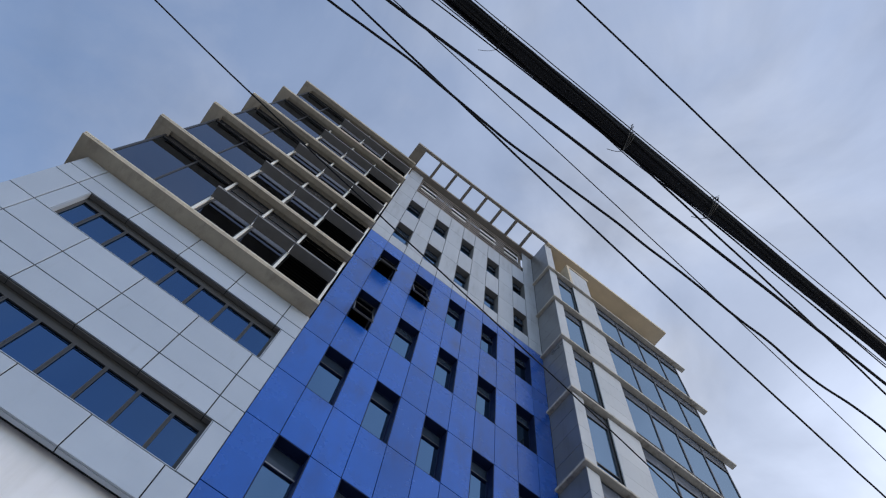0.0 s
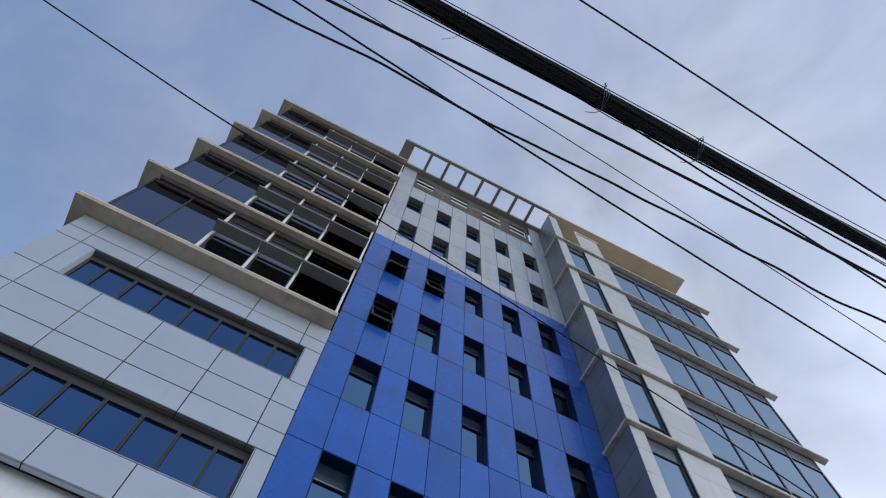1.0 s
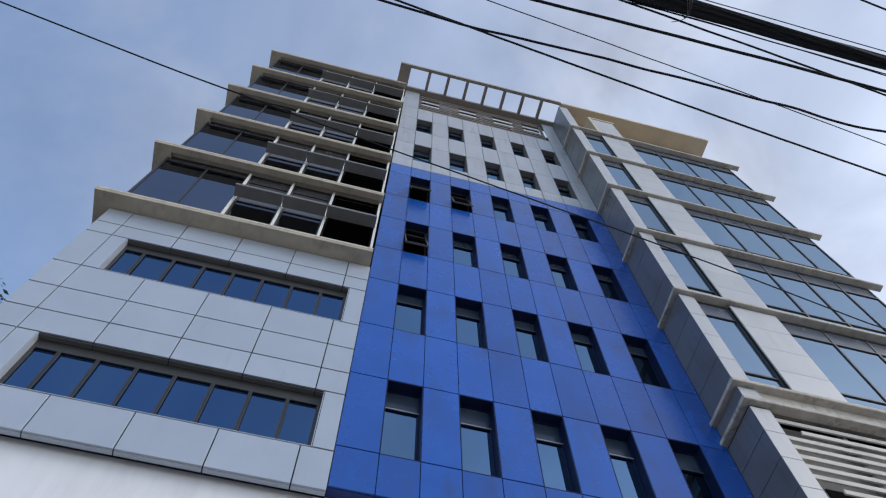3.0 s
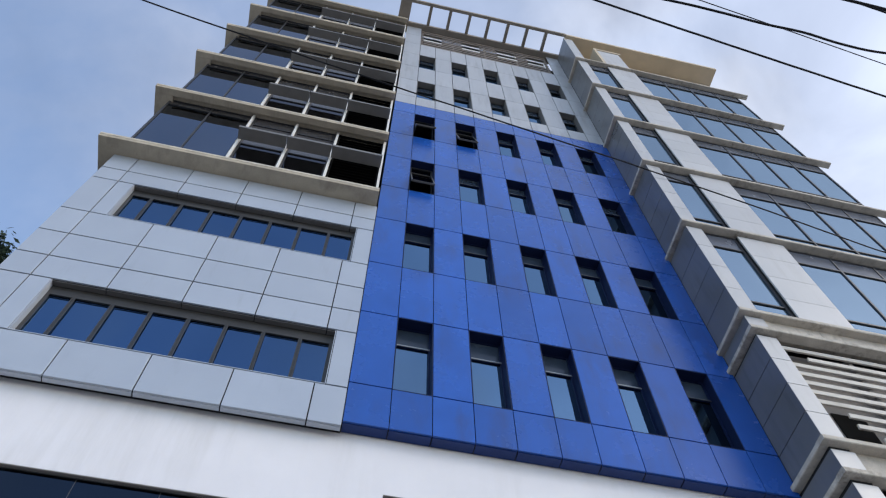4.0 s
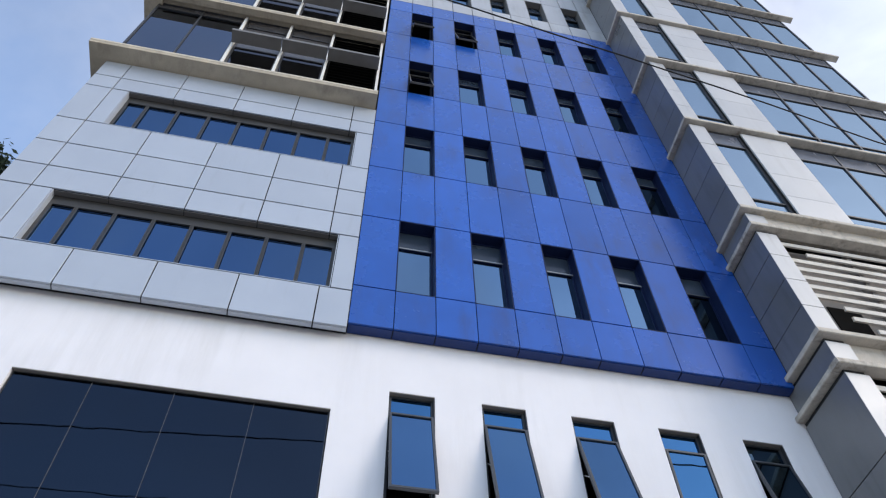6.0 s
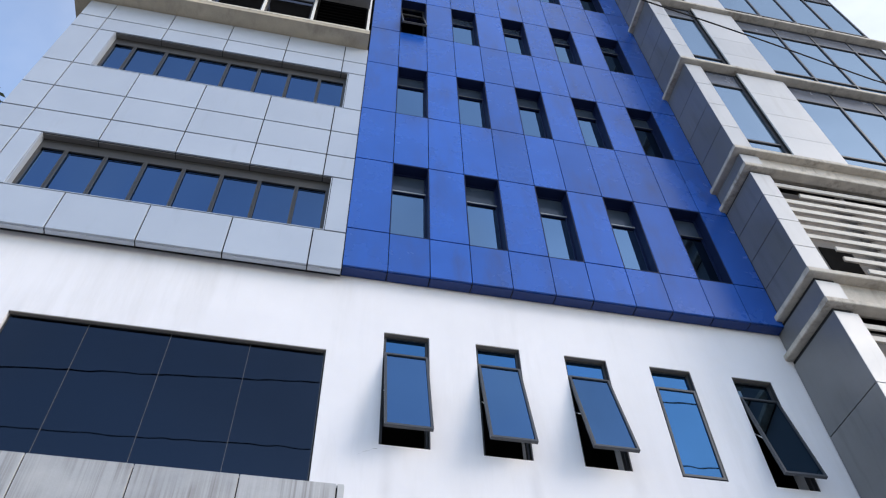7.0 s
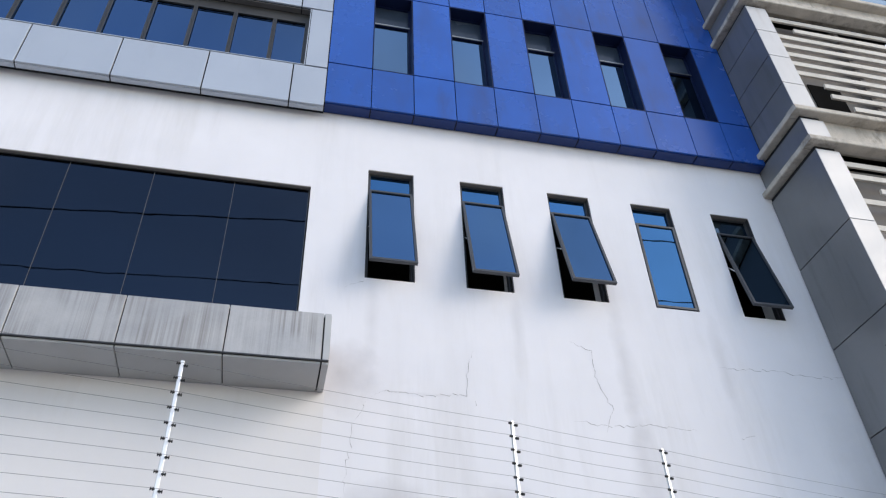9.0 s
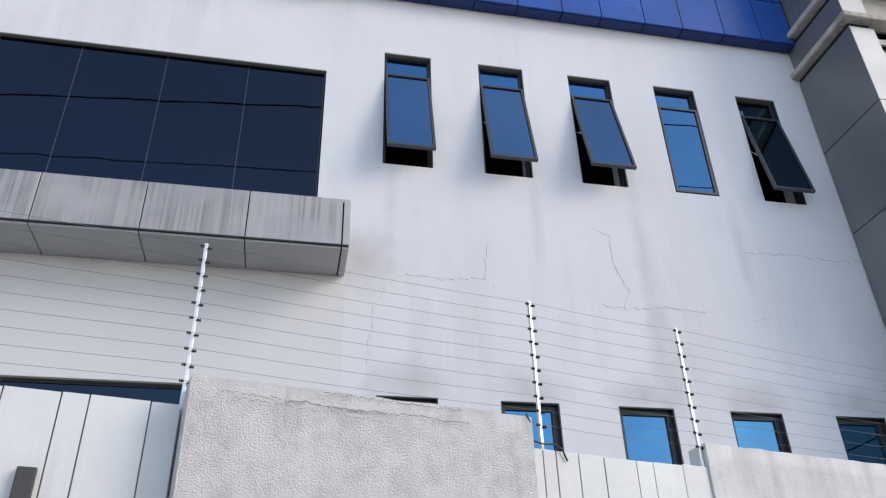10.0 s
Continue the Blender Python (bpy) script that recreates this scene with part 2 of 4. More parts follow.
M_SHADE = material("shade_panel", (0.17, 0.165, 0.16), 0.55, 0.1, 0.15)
M_SLAT = material("cream_slats", (0.56, 0.53, 0.48), 0.6, 0, 0.12, 2.0, 60, streak=(0.25, 0.22, 0.18), streak_from=0.5, streak_most=0.5, streak_scale=(2, 2, 4))
M_SLATD = material("roof_slats", (0.21, 0.175, 0.15), 0.7, 0, 0.25, 2.0, 60)
M_CABLE = material("black_cable", (0.010, 0.010, 0.012), 0.6, 0, 0.3, 20, 200, spec=0.15)
M_ZINC = material("galvanised_post", (0.72, 0.72, 0.72), 0.35, 0.5, 0.08, 8, 200)
M_WIRE = material("fence_wire", (0.17, 0.165, 0.17), 0.5, 0.4, 0.1)
M_PLASTIC = material("black_insulator", (0.015, 0.015, 0.016), 0.4)
M_ROUGH = material("rough_plaster", (0.97, 0.925, 0.905), 0.9, 0, 0.2, 9.0, 230, bump=1.0, bump_far=0.03, bump_scale=120, streak=(0.52, 0.49, 0.46), streak_from=0.48, streak_to=0.74, streak_most=0.5, streak_scale=(9, 9, 0.5), streak_patch=1.6)
M_PLAIN = material("stained_plaster", (0.63, 0.61, 0.59), 0.85, 0, 0.2, 3.0, 120, bump=0.2, bump_scale=40, streak=(0.30, 0.28, 0.255), streak_from=0.46, streak_to=0.72, streak_most=0.7, streak_scale=(7, 7, 0.6), streak_patch=1.4)
M_SHEET = material("painted_sheet", (0.67, 0.665, 0.66), 0.38, 0, 0.1, 2.0, 120, bump=0.08, bump_scale=14, piece=0.05, streak=(0.36, 0.35, 0.33), streak_from=0.52, streak_to=0.8, streak_most=0.6, streak_scale=(9, 9, 0.7), streak_patch=1.5)
M_CRACK = material("crack", (0.27, 0.25, 0.24), 0.95)
M_GROUND = material("concrete_ground", (0.34, 0.33, 0.31), 0.9, 0, 0.18, 0.8, 30, bump=0.3, bump_scale=25)
M_BARK = material("bark", (0.12, 0.09, 0.06), 0.9, 0, 0.3, 8, 60, bump=0.6, bump_scale=40)
M_LEAF = material("leaves", (0.032, 0.05, 0.018), 0.55, 0, 0.35, 6, 60)
G_BLUE = glazing("blue_reflective_glass", (0.05, 0.10, 0.18), (0.26, 0.48, 0.85), 3.5)
G_CORNER = glazing("slate_blue_glass", (0.05, 0.09, 0.15), (0.55, 0.62, 0.75), 3.5)
G_SKY = glazing("clear_reflective_glass", (0.06, 0.10, 0.14), (0.66, 0.85, 1.0), 7.0)
G_PALE = glazing("pale_blue_glass", (0.06, 0.10, 0.14), (0.40, 0.65, 0.94), 4.6)
G_BRIGHT = glazing("mirror_blue_glass", (0.05, 0.10, 0.18), (0.11, 0.32, 0.62), 7.0)
G_SASH = glazing("deep_blue_glass", (0.05, 0.10, 0.18), (0.25, 0.52, 0.92), 3.9)
G_TEAL = glazing("teal_glass", (0.004, 0.007, 0.010), (0.22, 0.36, 0.50), 3.4)
G_LOW = glazing("sky_blue_glass", (0.05, 0.10, 0.18), (0.15, 0.44, 0.72), 7.0)
G_SMOKE = glazing("smoked_glass", (0.10, 0.10, 0.11), (0.50, 0.50, 0.54), 2.5)
G_DARK = glazing("dark_tinted_glass", (0.08, 0.10, 0.13), (0.36, 0.48, 0.66), 1.8)


# ---- mesh helpers ----
def part(name, bm, mat, parent=None, label=""):
    """Links a bmesh as one mesh object, under a thing or a part."""
    me = bpy.data.meshes.new(name)
    bm.to_mesh(me)
    bm.free()
    me.materials.append(mat)
    ob = new(name, me)
    ob.parent = parent
    if label:
        ob["label"] = label
    return ob


def empty(name, label, category, parent=None, group="", kind=""):
    ob = new(name)
    ob.empty_display_size = 0.2
    ob.parent = parent
    return tagged(ob, label, category, group, kind)


def add_box(bm, x0, x1, y0, y1, z0, z1, m=None):
    vs = [bm.verts.new((x, y, z)) for z in (z0, z1) for y in (y0, y1) for x in (x0, x1)]
    for f in ((0, 2, 3, 1), (4, 5, 7, 6), (0, 1, 5, 4), (2, 6, 7, 3), (0, 4, 6, 2), (1, 3, 7, 5)):
        bm.faces.new([vs[i] for i in f])
    if m is not None:
        bmesh.ops.transform(bm, matrix=m, verts=vs)
    return vs


def box(*a, bevel=0.0, m=None):
    bm = bmesh.new()
    add_box(bm, *a)
    if bevel:
        bmesh.ops.bevel(bm, geom=bm.edges[:], offset=bevel, segments=2, affect="EDGES", profile=0.6)
    if m is not None:
        bmesh.ops.transform(bm, matrix=m, verts=bm.verts[:])
    return bm


def tray(x0, x1, y0, y1, z0, z1, lip=0.002, side="y"):
    """A folded cladding panel: a flat face with chamfered edges. side: the axis it faces (towards its smaller value)."""
    bm = bmesh.new()
    if side == "y":
        back_ring = [(x0, y1, z0), (x1, y1, z0), (x1, y1, z1), (x0, y1, z1)]
        mid = [(x0, y0 + lip, z0), (x1, y0 + lip, z0), (x1, y0 + lip, z1), (x0, y0 + lip, z1)]
        face = [(x0 + lip, y0, z0 + lip), (x1 - lip, y0, z0 + lip), (x1 - lip, y0, z1 - lip), (x0 + lip, y0, z1 - lip)]
    else:
        back_ring = [(x1, y1, z0), (x1, y0, z0), (x1, y0, z1), (x1, y1, z1)]
        mid = [(x0 + lip, y1, z0), (x0 + lip, y0, z0), (x0 + lip, y0, z1), (x0 + lip, y1, z1)]
        face = [(x0, y1 - lip, z0 + lip), (x0, y0 + lip, z0 + lip), (x0, y0 + lip, z1 - lip), (x0, y1 - lip, z1 - lip)]
    rings = [[bm.verts.new(c) for c in ring] for ring in (back_ring, mid, face)]
    for a, b in zip(rings, rings[1:]):
        for i in range(4):
            bm.faces.new((a[i], a[(i + 1) % 4], b[(i + 1) % 4], b[i]))
    bm.faces.new(rings[2])
    bm.faces.new(rings[0][::-1])
    return bm


def holed(x0, x1, z0, z1, y0, y1, holes):
    """A wall in the plane of x and z with rectangular openings (x0, x1, z0, z1) right through it."""
    xs = sorted({x0, x1, *(v for h in holes for v in h[:2] if x0 < v < x1)})
    zs = sorted({z0, z1, *(v for h in holes for v in h[2:] if z0 < v < z1)})
    solid = [[not any(h[0] < (a + b) / 2 < h[1] and h[2] < (c + d) / 2 < h[3] for h in holes) for c, d in zip(zs, zs[1:])] for a, b in zip(xs, xs[1:])]
    bm = bmesh.new()
    verts = {}

    def vert(i, j, y):
        if (i, j, y) not in verts:
            verts[i, j, y] = bm.verts.new((xs[i], y, zs[j]))
        return verts[i, j, y]

    def filled(i, j):
        return 0 <= i < len(xs) - 1 and 0 <= j < len(zs) - 1 and solid[i][j]

    for i in range(len(xs) - 1):
        for j in range(len(zs) - 1):
            if not solid[i][j]:
                continue
            bm.faces.new((vert(i, j, y0), vert(i + 1, j, y0), vert(i + 1, j + 1, y0), vert(i, j + 1, y0)))
            bm.faces.new((vert(i, j, y1), vert(i, j + 1, y1), vert(i + 1, j + 1, y1), vert(i + 1, j, y1)))
            if not filled(i - 1, j):
                bm.faces.new((vert(i, j, y0), vert(i, j + 1, y0), vert(i, j + 1, y1), vert(i, j, y1)))
            if not filled(i + 1, j):
                bm.faces.new((vert(i + 1, j, y0), vert(i + 1, j, y1), vert(i + 1, j + 1, y1), vert(i + 1, j + 1, y0)))
            if not filled(i, j - 1):
                bm.faces.new((vert(i, j, y0), vert(i, j, y1), vert(i + 1, j, y1), vert(i + 1, j, y0)))
            if not filled(i, j + 1):
                bm.faces.new((vert(i, j + 1, y0), vert(i + 1, j + 1, y0), vert(i + 1, j + 1, y1), vert(i, j + 1, y1)))
    return bm


def lining(x0, x1, z0, z1, y0, y1, t=0.012):
    """The four faces of a window's reveal, as a thin lining."""
    return holed(x0, x1, z0, z1, y0, y1, [(x0 + t, x1 - t, z0 + t, z1 - t)])


def frame_mesh(x0, x1, z0, z1, y0, y1, w=0.05, uprights=(), rails=(), bw=0.045):
    """An outer frame with uprights at given x and rails at given z."""
    h = bw / 2
    xs = [x0 + w - h, *uprights, x1 - w + h]
    zs = [z0 + w - h, *rails, z1 - w + h]
    return holed(x0, x1, z0, z1, y0, y1, [(a + h, b - h, c + h, d - h) for a, b in zip(xs, xs[1:]) for c, d in zip(zs, zs[1:])])


def tube(points, radius, sides=8, closed_ends=True):
    """A round cable or bar along points."""
    bm = bmesh.new()
    rings = []
    pts = [Vector(p) for p in points]
    for i, p in enumerate(pts):
        way = (pts[min(i + 1, len(pts) - 1)] - pts[max(i - 1, 0)]).normalized()
        side = way.cross(Vector((0, 0, 1)) if abs(way.z) < 0.9 else Vector((0, 1, 0))).normalized()
        up = side.cross(way)
        rings.append([bm.verts.new(p + radius * (math.cos(a) * side + math.sin(a) * up)) for a in [2 * math.pi * k / sides for k in range(sides)]])
    for a, b in zip(rings, rings[1:]):
        for k in range(sides):
            f = bm.faces.new((a[k], a[(k + 1) % sides], b[(k + 1) % sides], b[k]))
            f.smooth = True
    if closed_ends:
        bm.faces.new(rings[0][::-1])
        bm.faces.new(rings[-1])
    return bm


def merge(target, other):
    me = bpy.data.meshes.new("joined")
    other.to_mesh(me)
    other.free()
    target.from_mesh(me)
    bpy.data.meshes.remove(me)
    return target


# ---- plan of the building ----
COLS = [0.25, 0.88, 1.48, 2.085, 2.68, 3.315, 3.885, 4.53, 5.10, 5.745, 6.335, 6.87]
BLUE_ROWS = [9.85, 10.705, 12.61, 14.31, 16.22, 17.93, 19.83, 21.55, 23.48, 24.35]
PALE_ROWS = [24.35, 25.15, 27.0, 28.75, 30.55, 32.2]
GREY_X = [-5.22, -4.72, -3.60, -2.47, -1.35, -0.22, 0.25]
GREY_Z = [9.755, 10.56, 11.93, 12.55, 13.31, 14.16, 15.55, 16.05, 16.72]
STOREY = 3.585
SLABS = [16.72 + STOREY * k for k in range(6)]
WALL_Y = 0.2          # face of the white base wall
WING_X, WING_Y = 6.87, -0.93
LEDGES = [13.38 + 3.62 * k for k in range(6)]   # tops of the wing's ledges
ROOF_Z = 35.2

building = empty("office_building", "tall office building clad in blue and silver panels", "building")

ground = part("ground", box(-400, 400, -400, 400, -0.3, 0.0), M_GROUND)
tagged(ground, "pale concrete ground in front of the building", "ground", kind="structure")


# ---- blue and pale cladding over the centre ----
def window(x0, x1, z0, z1, glass_y, glass, uprights=(), rails=(), reveal=None, reveal_y=0.0, frame=M_FRAME, w=0.045, deep=0.06, label="", bw=0.045):
    """A window: its frame, panes and reveal lining."""
    ob = part("window", frame_mesh(x0, x1, z0, z1, glass_y - deep / 2, glass_y + deep / 2, w, uprights, rails, bw), frame, building, label)
    edges = [x0 + w, *uprights, x1 - w]
    levels = [z0 + w, *rails, z1 - w]
    for a, b in zip(edges, edges[1:]):
        for c, d in zip(levels, levels[1:]):
            part("pane", box(a, b, glass_y - 0.004, glass_y + 0.004, c, d), glass, ob)
    if reveal:
        part("reveal", lining(x0 - 0.012, x1 + 0.012, z0 - 0.012, z1 + 0.012, reveal_y, glass_y + deep / 2), reveal, ob)
    return ob


def sash(x0, x1, hinge_z, length, y, degrees, parent, glass, frame=M_FRAME, w=0.026):
    """A top-hung sash swung out by some degrees."""
    m = Matrix.Translation((0, y, hinge_z)) @ Matrix.Rotation(radians(-degrees), 4, "X")
    bm = frame_mesh(x0, x1, -length, 0, -0.022, 0.022, w, (), (), 0.0)
    bmesh.ops.transform(bm, matrix=m, verts=bm.verts[:])
    ob = part("sash", bm, frame, parent)
    part("sash_pane", box(x0 + w, x1 - w, -0.004, 0.004, -length + w, -w, m=m), glass, parent)
    arm = tube([m @ Vector((x0 + 0.02, 0.02, -length * 0.55)), (x0 + 0.02, y + 0.02, hinge_z - length * 0.42)], 0.008, 6)
    part("stay", arm, M_ZINC, parent)
    return ob


def clad(xs, zs, holes, mat, parent, y=0.0, gap=0.0095, rise=0.0095):
    """Cladding panels on a grid, trimmed round the openings."""
    for a, b in zip(xs, xs[1:]):
        for c, d in zip(zs, zs[1:]):
            cells = [(a, b)]
            for h in holes:
                if h[2] < (c + d) / 2 < h[3]:
                    cells = [s for p, q in cells for s in ((p, min(q, h[0])), (max(p, h[1]), q)) if s[1] - s[0] > 0.02]
            for p, q in cells:
                part("panel", tray(p + gap, q - gap, y, y + 0.03, c + rise, d - rise), mat, parent)


blue_holes = [(COLS[i], COLS[i + 1], BLUE_ROWS[j], BLUE_ROWS[j + 1]) for i in (1, 3, 5, 7, 9) for j in (1, 3, 5, 7)]
pale_holes = [(COLS[i], COLS[i + 1], PALE_ROWS[j], PALE_ROWS[j + 1]) for i in (1, 3, 5, 7, 9) for j in (1, 3)]
centre_wall = part("centre_wall", holed(0.25, WING_X, 9.862, 32.2, 0.026, 0.42, blue_holes + pale_holes), M_BACK, building, "central wall with dark joints behind cladding panels")
clad(COLS, BLUE_ROWS, blue_holes, M_BLUE, centre_wall, gap=0.006, rise=0.011)
clad(COLS, PALE_ROWS, pale_holes, M_PALE, centre_wall)
for a, b in ((0, 1), (10, 11)):
    clad(COLS[a:b + 1], [32.2, 33.7, 35.1], [], M_PALE, centre_wall)
for a, b in zip(COLS, COLS[1:]):
    # bottom returns of the blue panels, their shade put into the colour
    part("panel_return", box(a + 0.0095, b - 0.0095, 0.031, 0.185, 9.845, 9.859), M_BLUE_UNDER, centre_wall)

for i in (1, 3, 5, 7, 9):
    x0, x1 = COLS[i], COLS[i + 1]
    for rows, mat, js in ((BLUE_ROWS, M_BLUE, (1, 3, 5, 7)), (PALE_ROWS, M_PALE, (1, 3))):
        for j in js:
            z0, z1 = rows[j], rows[j + 1]
            swung = {(1, 5): 16, (1, 7): 20, (3, 7): 14}.get((i, j), 0) if mat is M_BLUE else 0
            mid = z1 - (0.52 if j == 1 else 0.44)
            if swung:
                win = part("window", frame_mesh(x0 + 0.012, x1 - 0.012, z0 + 0.012, z1 - 0.012, 0.195, 0.255, 0.045, (), (mid,)), M_FRAME, building, "blue-reveal window with its top-hung sash ajar")
                part("pane", box(x0 + 0.06, x1 - 0.06, 0.221, 0.229, mid + 0.02, z1 - 0.06), G_DARK, win)
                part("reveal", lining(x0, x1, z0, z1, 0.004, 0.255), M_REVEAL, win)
                sash(x0 + 0.03, x1 - 0.03, mid, mid - z0 - 0.04, 0.185, swung, win, G_SMOKE, M_BEAD, 0.024)
            else:
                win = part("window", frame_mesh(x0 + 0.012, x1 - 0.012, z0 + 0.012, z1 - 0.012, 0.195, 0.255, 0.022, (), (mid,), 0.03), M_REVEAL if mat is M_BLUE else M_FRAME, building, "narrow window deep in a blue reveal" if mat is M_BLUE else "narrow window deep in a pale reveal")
                # opaque upper pane, coloured as the dark reflection of the reveal head
                part("pane", box(x0 + 0.03, x1 - 0.03, 0.221, 0.229, mid + 0.015, z1 - 0.034), M_DIMBLUE, win)
                # the column next to the wing gets darker glass for the wing's shade
                part("pane", box(x0 + 0.03, x1 - 0.03, 0.221, 0.229, z0 + 0.034, mid - 0.015), G_TEAL if i == 9 else G_PALE, win)
                part("rail_bead", box(x0 + 0.016, x1 - 0.016, 0.181, 0.194, mid - 0.012, mid + 0.014), M_RAIL if j == 1 and mat is M_BLUE and i < 9 else M_SASH, win)
                # lining coloured for shade: near-black navy in blue walls, grey in pale ones
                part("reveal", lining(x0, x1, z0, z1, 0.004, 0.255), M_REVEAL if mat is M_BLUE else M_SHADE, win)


# ---- louvred screen on the roof, and the trellis over it ----
screen = part("roof_screen", holed(COLS[1], COLS[10], 32.2, 35.1, 0.34, 0.42, [(1.0, 1.75, 33.3, 34.5), (2.6, 3.35, 33.1, 34.3), (4.1, 4.95, 33.0, 34.3), (5.4, 6.15, 32.8, 34.4)]), M_BACK, building, "slatted rooftop screen with gaps of sky")
rnd = random.Random(4)
for n in range(10):
    z = 32.3 + 0.29 * n
    bends = [COLS[1] + 0.02, 1.0, 1.75, 2.6, 3.35, 4.1, 4.95, 5.4, 6.15, COLS[10] - 0.02]
    for i, (a, b) in enumerate(zip(bends, bends[1:])):
        open_run = i % 2 == 1 and 3 < n < 8
        if open_run and n % 2:
            continue
        tilt = Matrix.Translation((0, 0.08, z + rnd.uniform(-0.01, 0.01))) @ Matrix.Rotation(radians(4 + rnd.uniform(-3, 3)), 4, "X")
        part("slat", box(a + 0.004, b - 0.004, -0.007, 0.007, -0.055, 0.055, m=tilt), M_POST if open_run else M_SLATD, screen)
for x in (0.9, 2.25, 3.6, 4.95, 6.3):
    part("slat_post", box(x - 0.03, x + 0.03, 0.15, 0.22, 32.2, 35.1), M_SLATD, screen)

trellis = part("roof_trellis", box(-0.2, 0.27, -1.08, 0.3, ROOF_Z - 0.06, ROOF_Z + 0.22, bevel=0.01), M_TRELLIS, building, "open concrete roof trellis against the sky")
part("front_beam", box(0.27, 6.95, -1.08, -0.955, ROOF_Z, ROOF_Z + 0.2, bevel=0.008), M_TRELLIS, trellis)
part("back_beam", box(0.27, 6.95, -0.15, 0.3, ROOF_Z - 0.04, ROOF_Z + 0.2, bevel=0.008), M_TRELLIS, trellis)
for n in range(1, 8):
    x = 0.27 + (6.95 - 0.27) / 8 * n
    part("cross_bar", box(x - 0.06, x + 0.06, -0.955, -0.15, ROOF_Z + 0.003, ROOF_Z + 0.18), M_TRELLIS, trellis)


# ---- silver-grey block with two ribbon windows ----
grey_holes = [(-4.40, -0.07, 10.57, 11.93), (-4.42, -0.08, 14.17, 15.55)]
grey_wall = part("grey_wall", holed(-5.22, 0.25, 9.832, 16.72, 0.026, 0.42, grey_holes), M_BACK, building, "wall of silver-grey cladding panels with dark joints")
clad(GREY_X, GREY_Z, grey_holes, M_GREY, grey_wall, rise=0.0145)
for a, b in zip(GREY_X, GREY_X[1:]):
    part("panel_return", box(a + 0.0095, b - 0.0095, 0.031, 0.10, 9.757, 9.77), M_GREY, grey_wall)
for x0, x1, z0, z1 in grey_holes:
    pitch = (x1 - x0) / 7.65
    ups = [x0 + 0.42 + pitch * n for n in range(7)]
    ob = window(x0 + 0.012, x1 - 0.012, z0 + 0.012, z1 - 0.012, 0.155, G_BLUE, uprights=ups, frame=M_BRONZE, w=0.05, bw=0.028, label="long ribbon window of blue glass in a deep reveal")
    # head of the recess in black and its silver returns darkened, for shade
    rv = bmesh.new()
    add_box(rv, x0, x1, 0.12, 0.20, z1 - 0.012, z1)
    part("reveal_head", rv, M_BACK, ob)
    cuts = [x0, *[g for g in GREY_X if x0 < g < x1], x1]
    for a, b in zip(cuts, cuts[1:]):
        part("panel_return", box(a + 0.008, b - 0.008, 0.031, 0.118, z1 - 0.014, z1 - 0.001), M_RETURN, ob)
    for name, lo, hi in (("reveal_side", x0, x0 + 0.012), ("reveal_side", x1 - 0.012, x1)):
        part(name, box(lo, hi, 0.004, 0.20, z0 + 0.012, z1 - 0.012), M_GREY, ob)
    part("sill", box(x0, x1, 0.004, 0.20, z0, z0 + 0.012), M_GREY, ob)
    part("head_frame", box(x0 + 0.012, x1 - 0.012, 0.127, 0.148, z1 - 0.23, z1 - 0.014), M_BRONZE, ob)
    bays = [x0 + 0.04, *ups, x1 - 0.04]
    for a, b in zip(bays, bays[1:]):
        part("bay_frame", frame_mesh(a + 0.016, b - 0.016, z0 + 0.06, z1 - 0.23, 0.112, 0.124, 0.012, (), (), 0.0), M_BRONZE, ob)


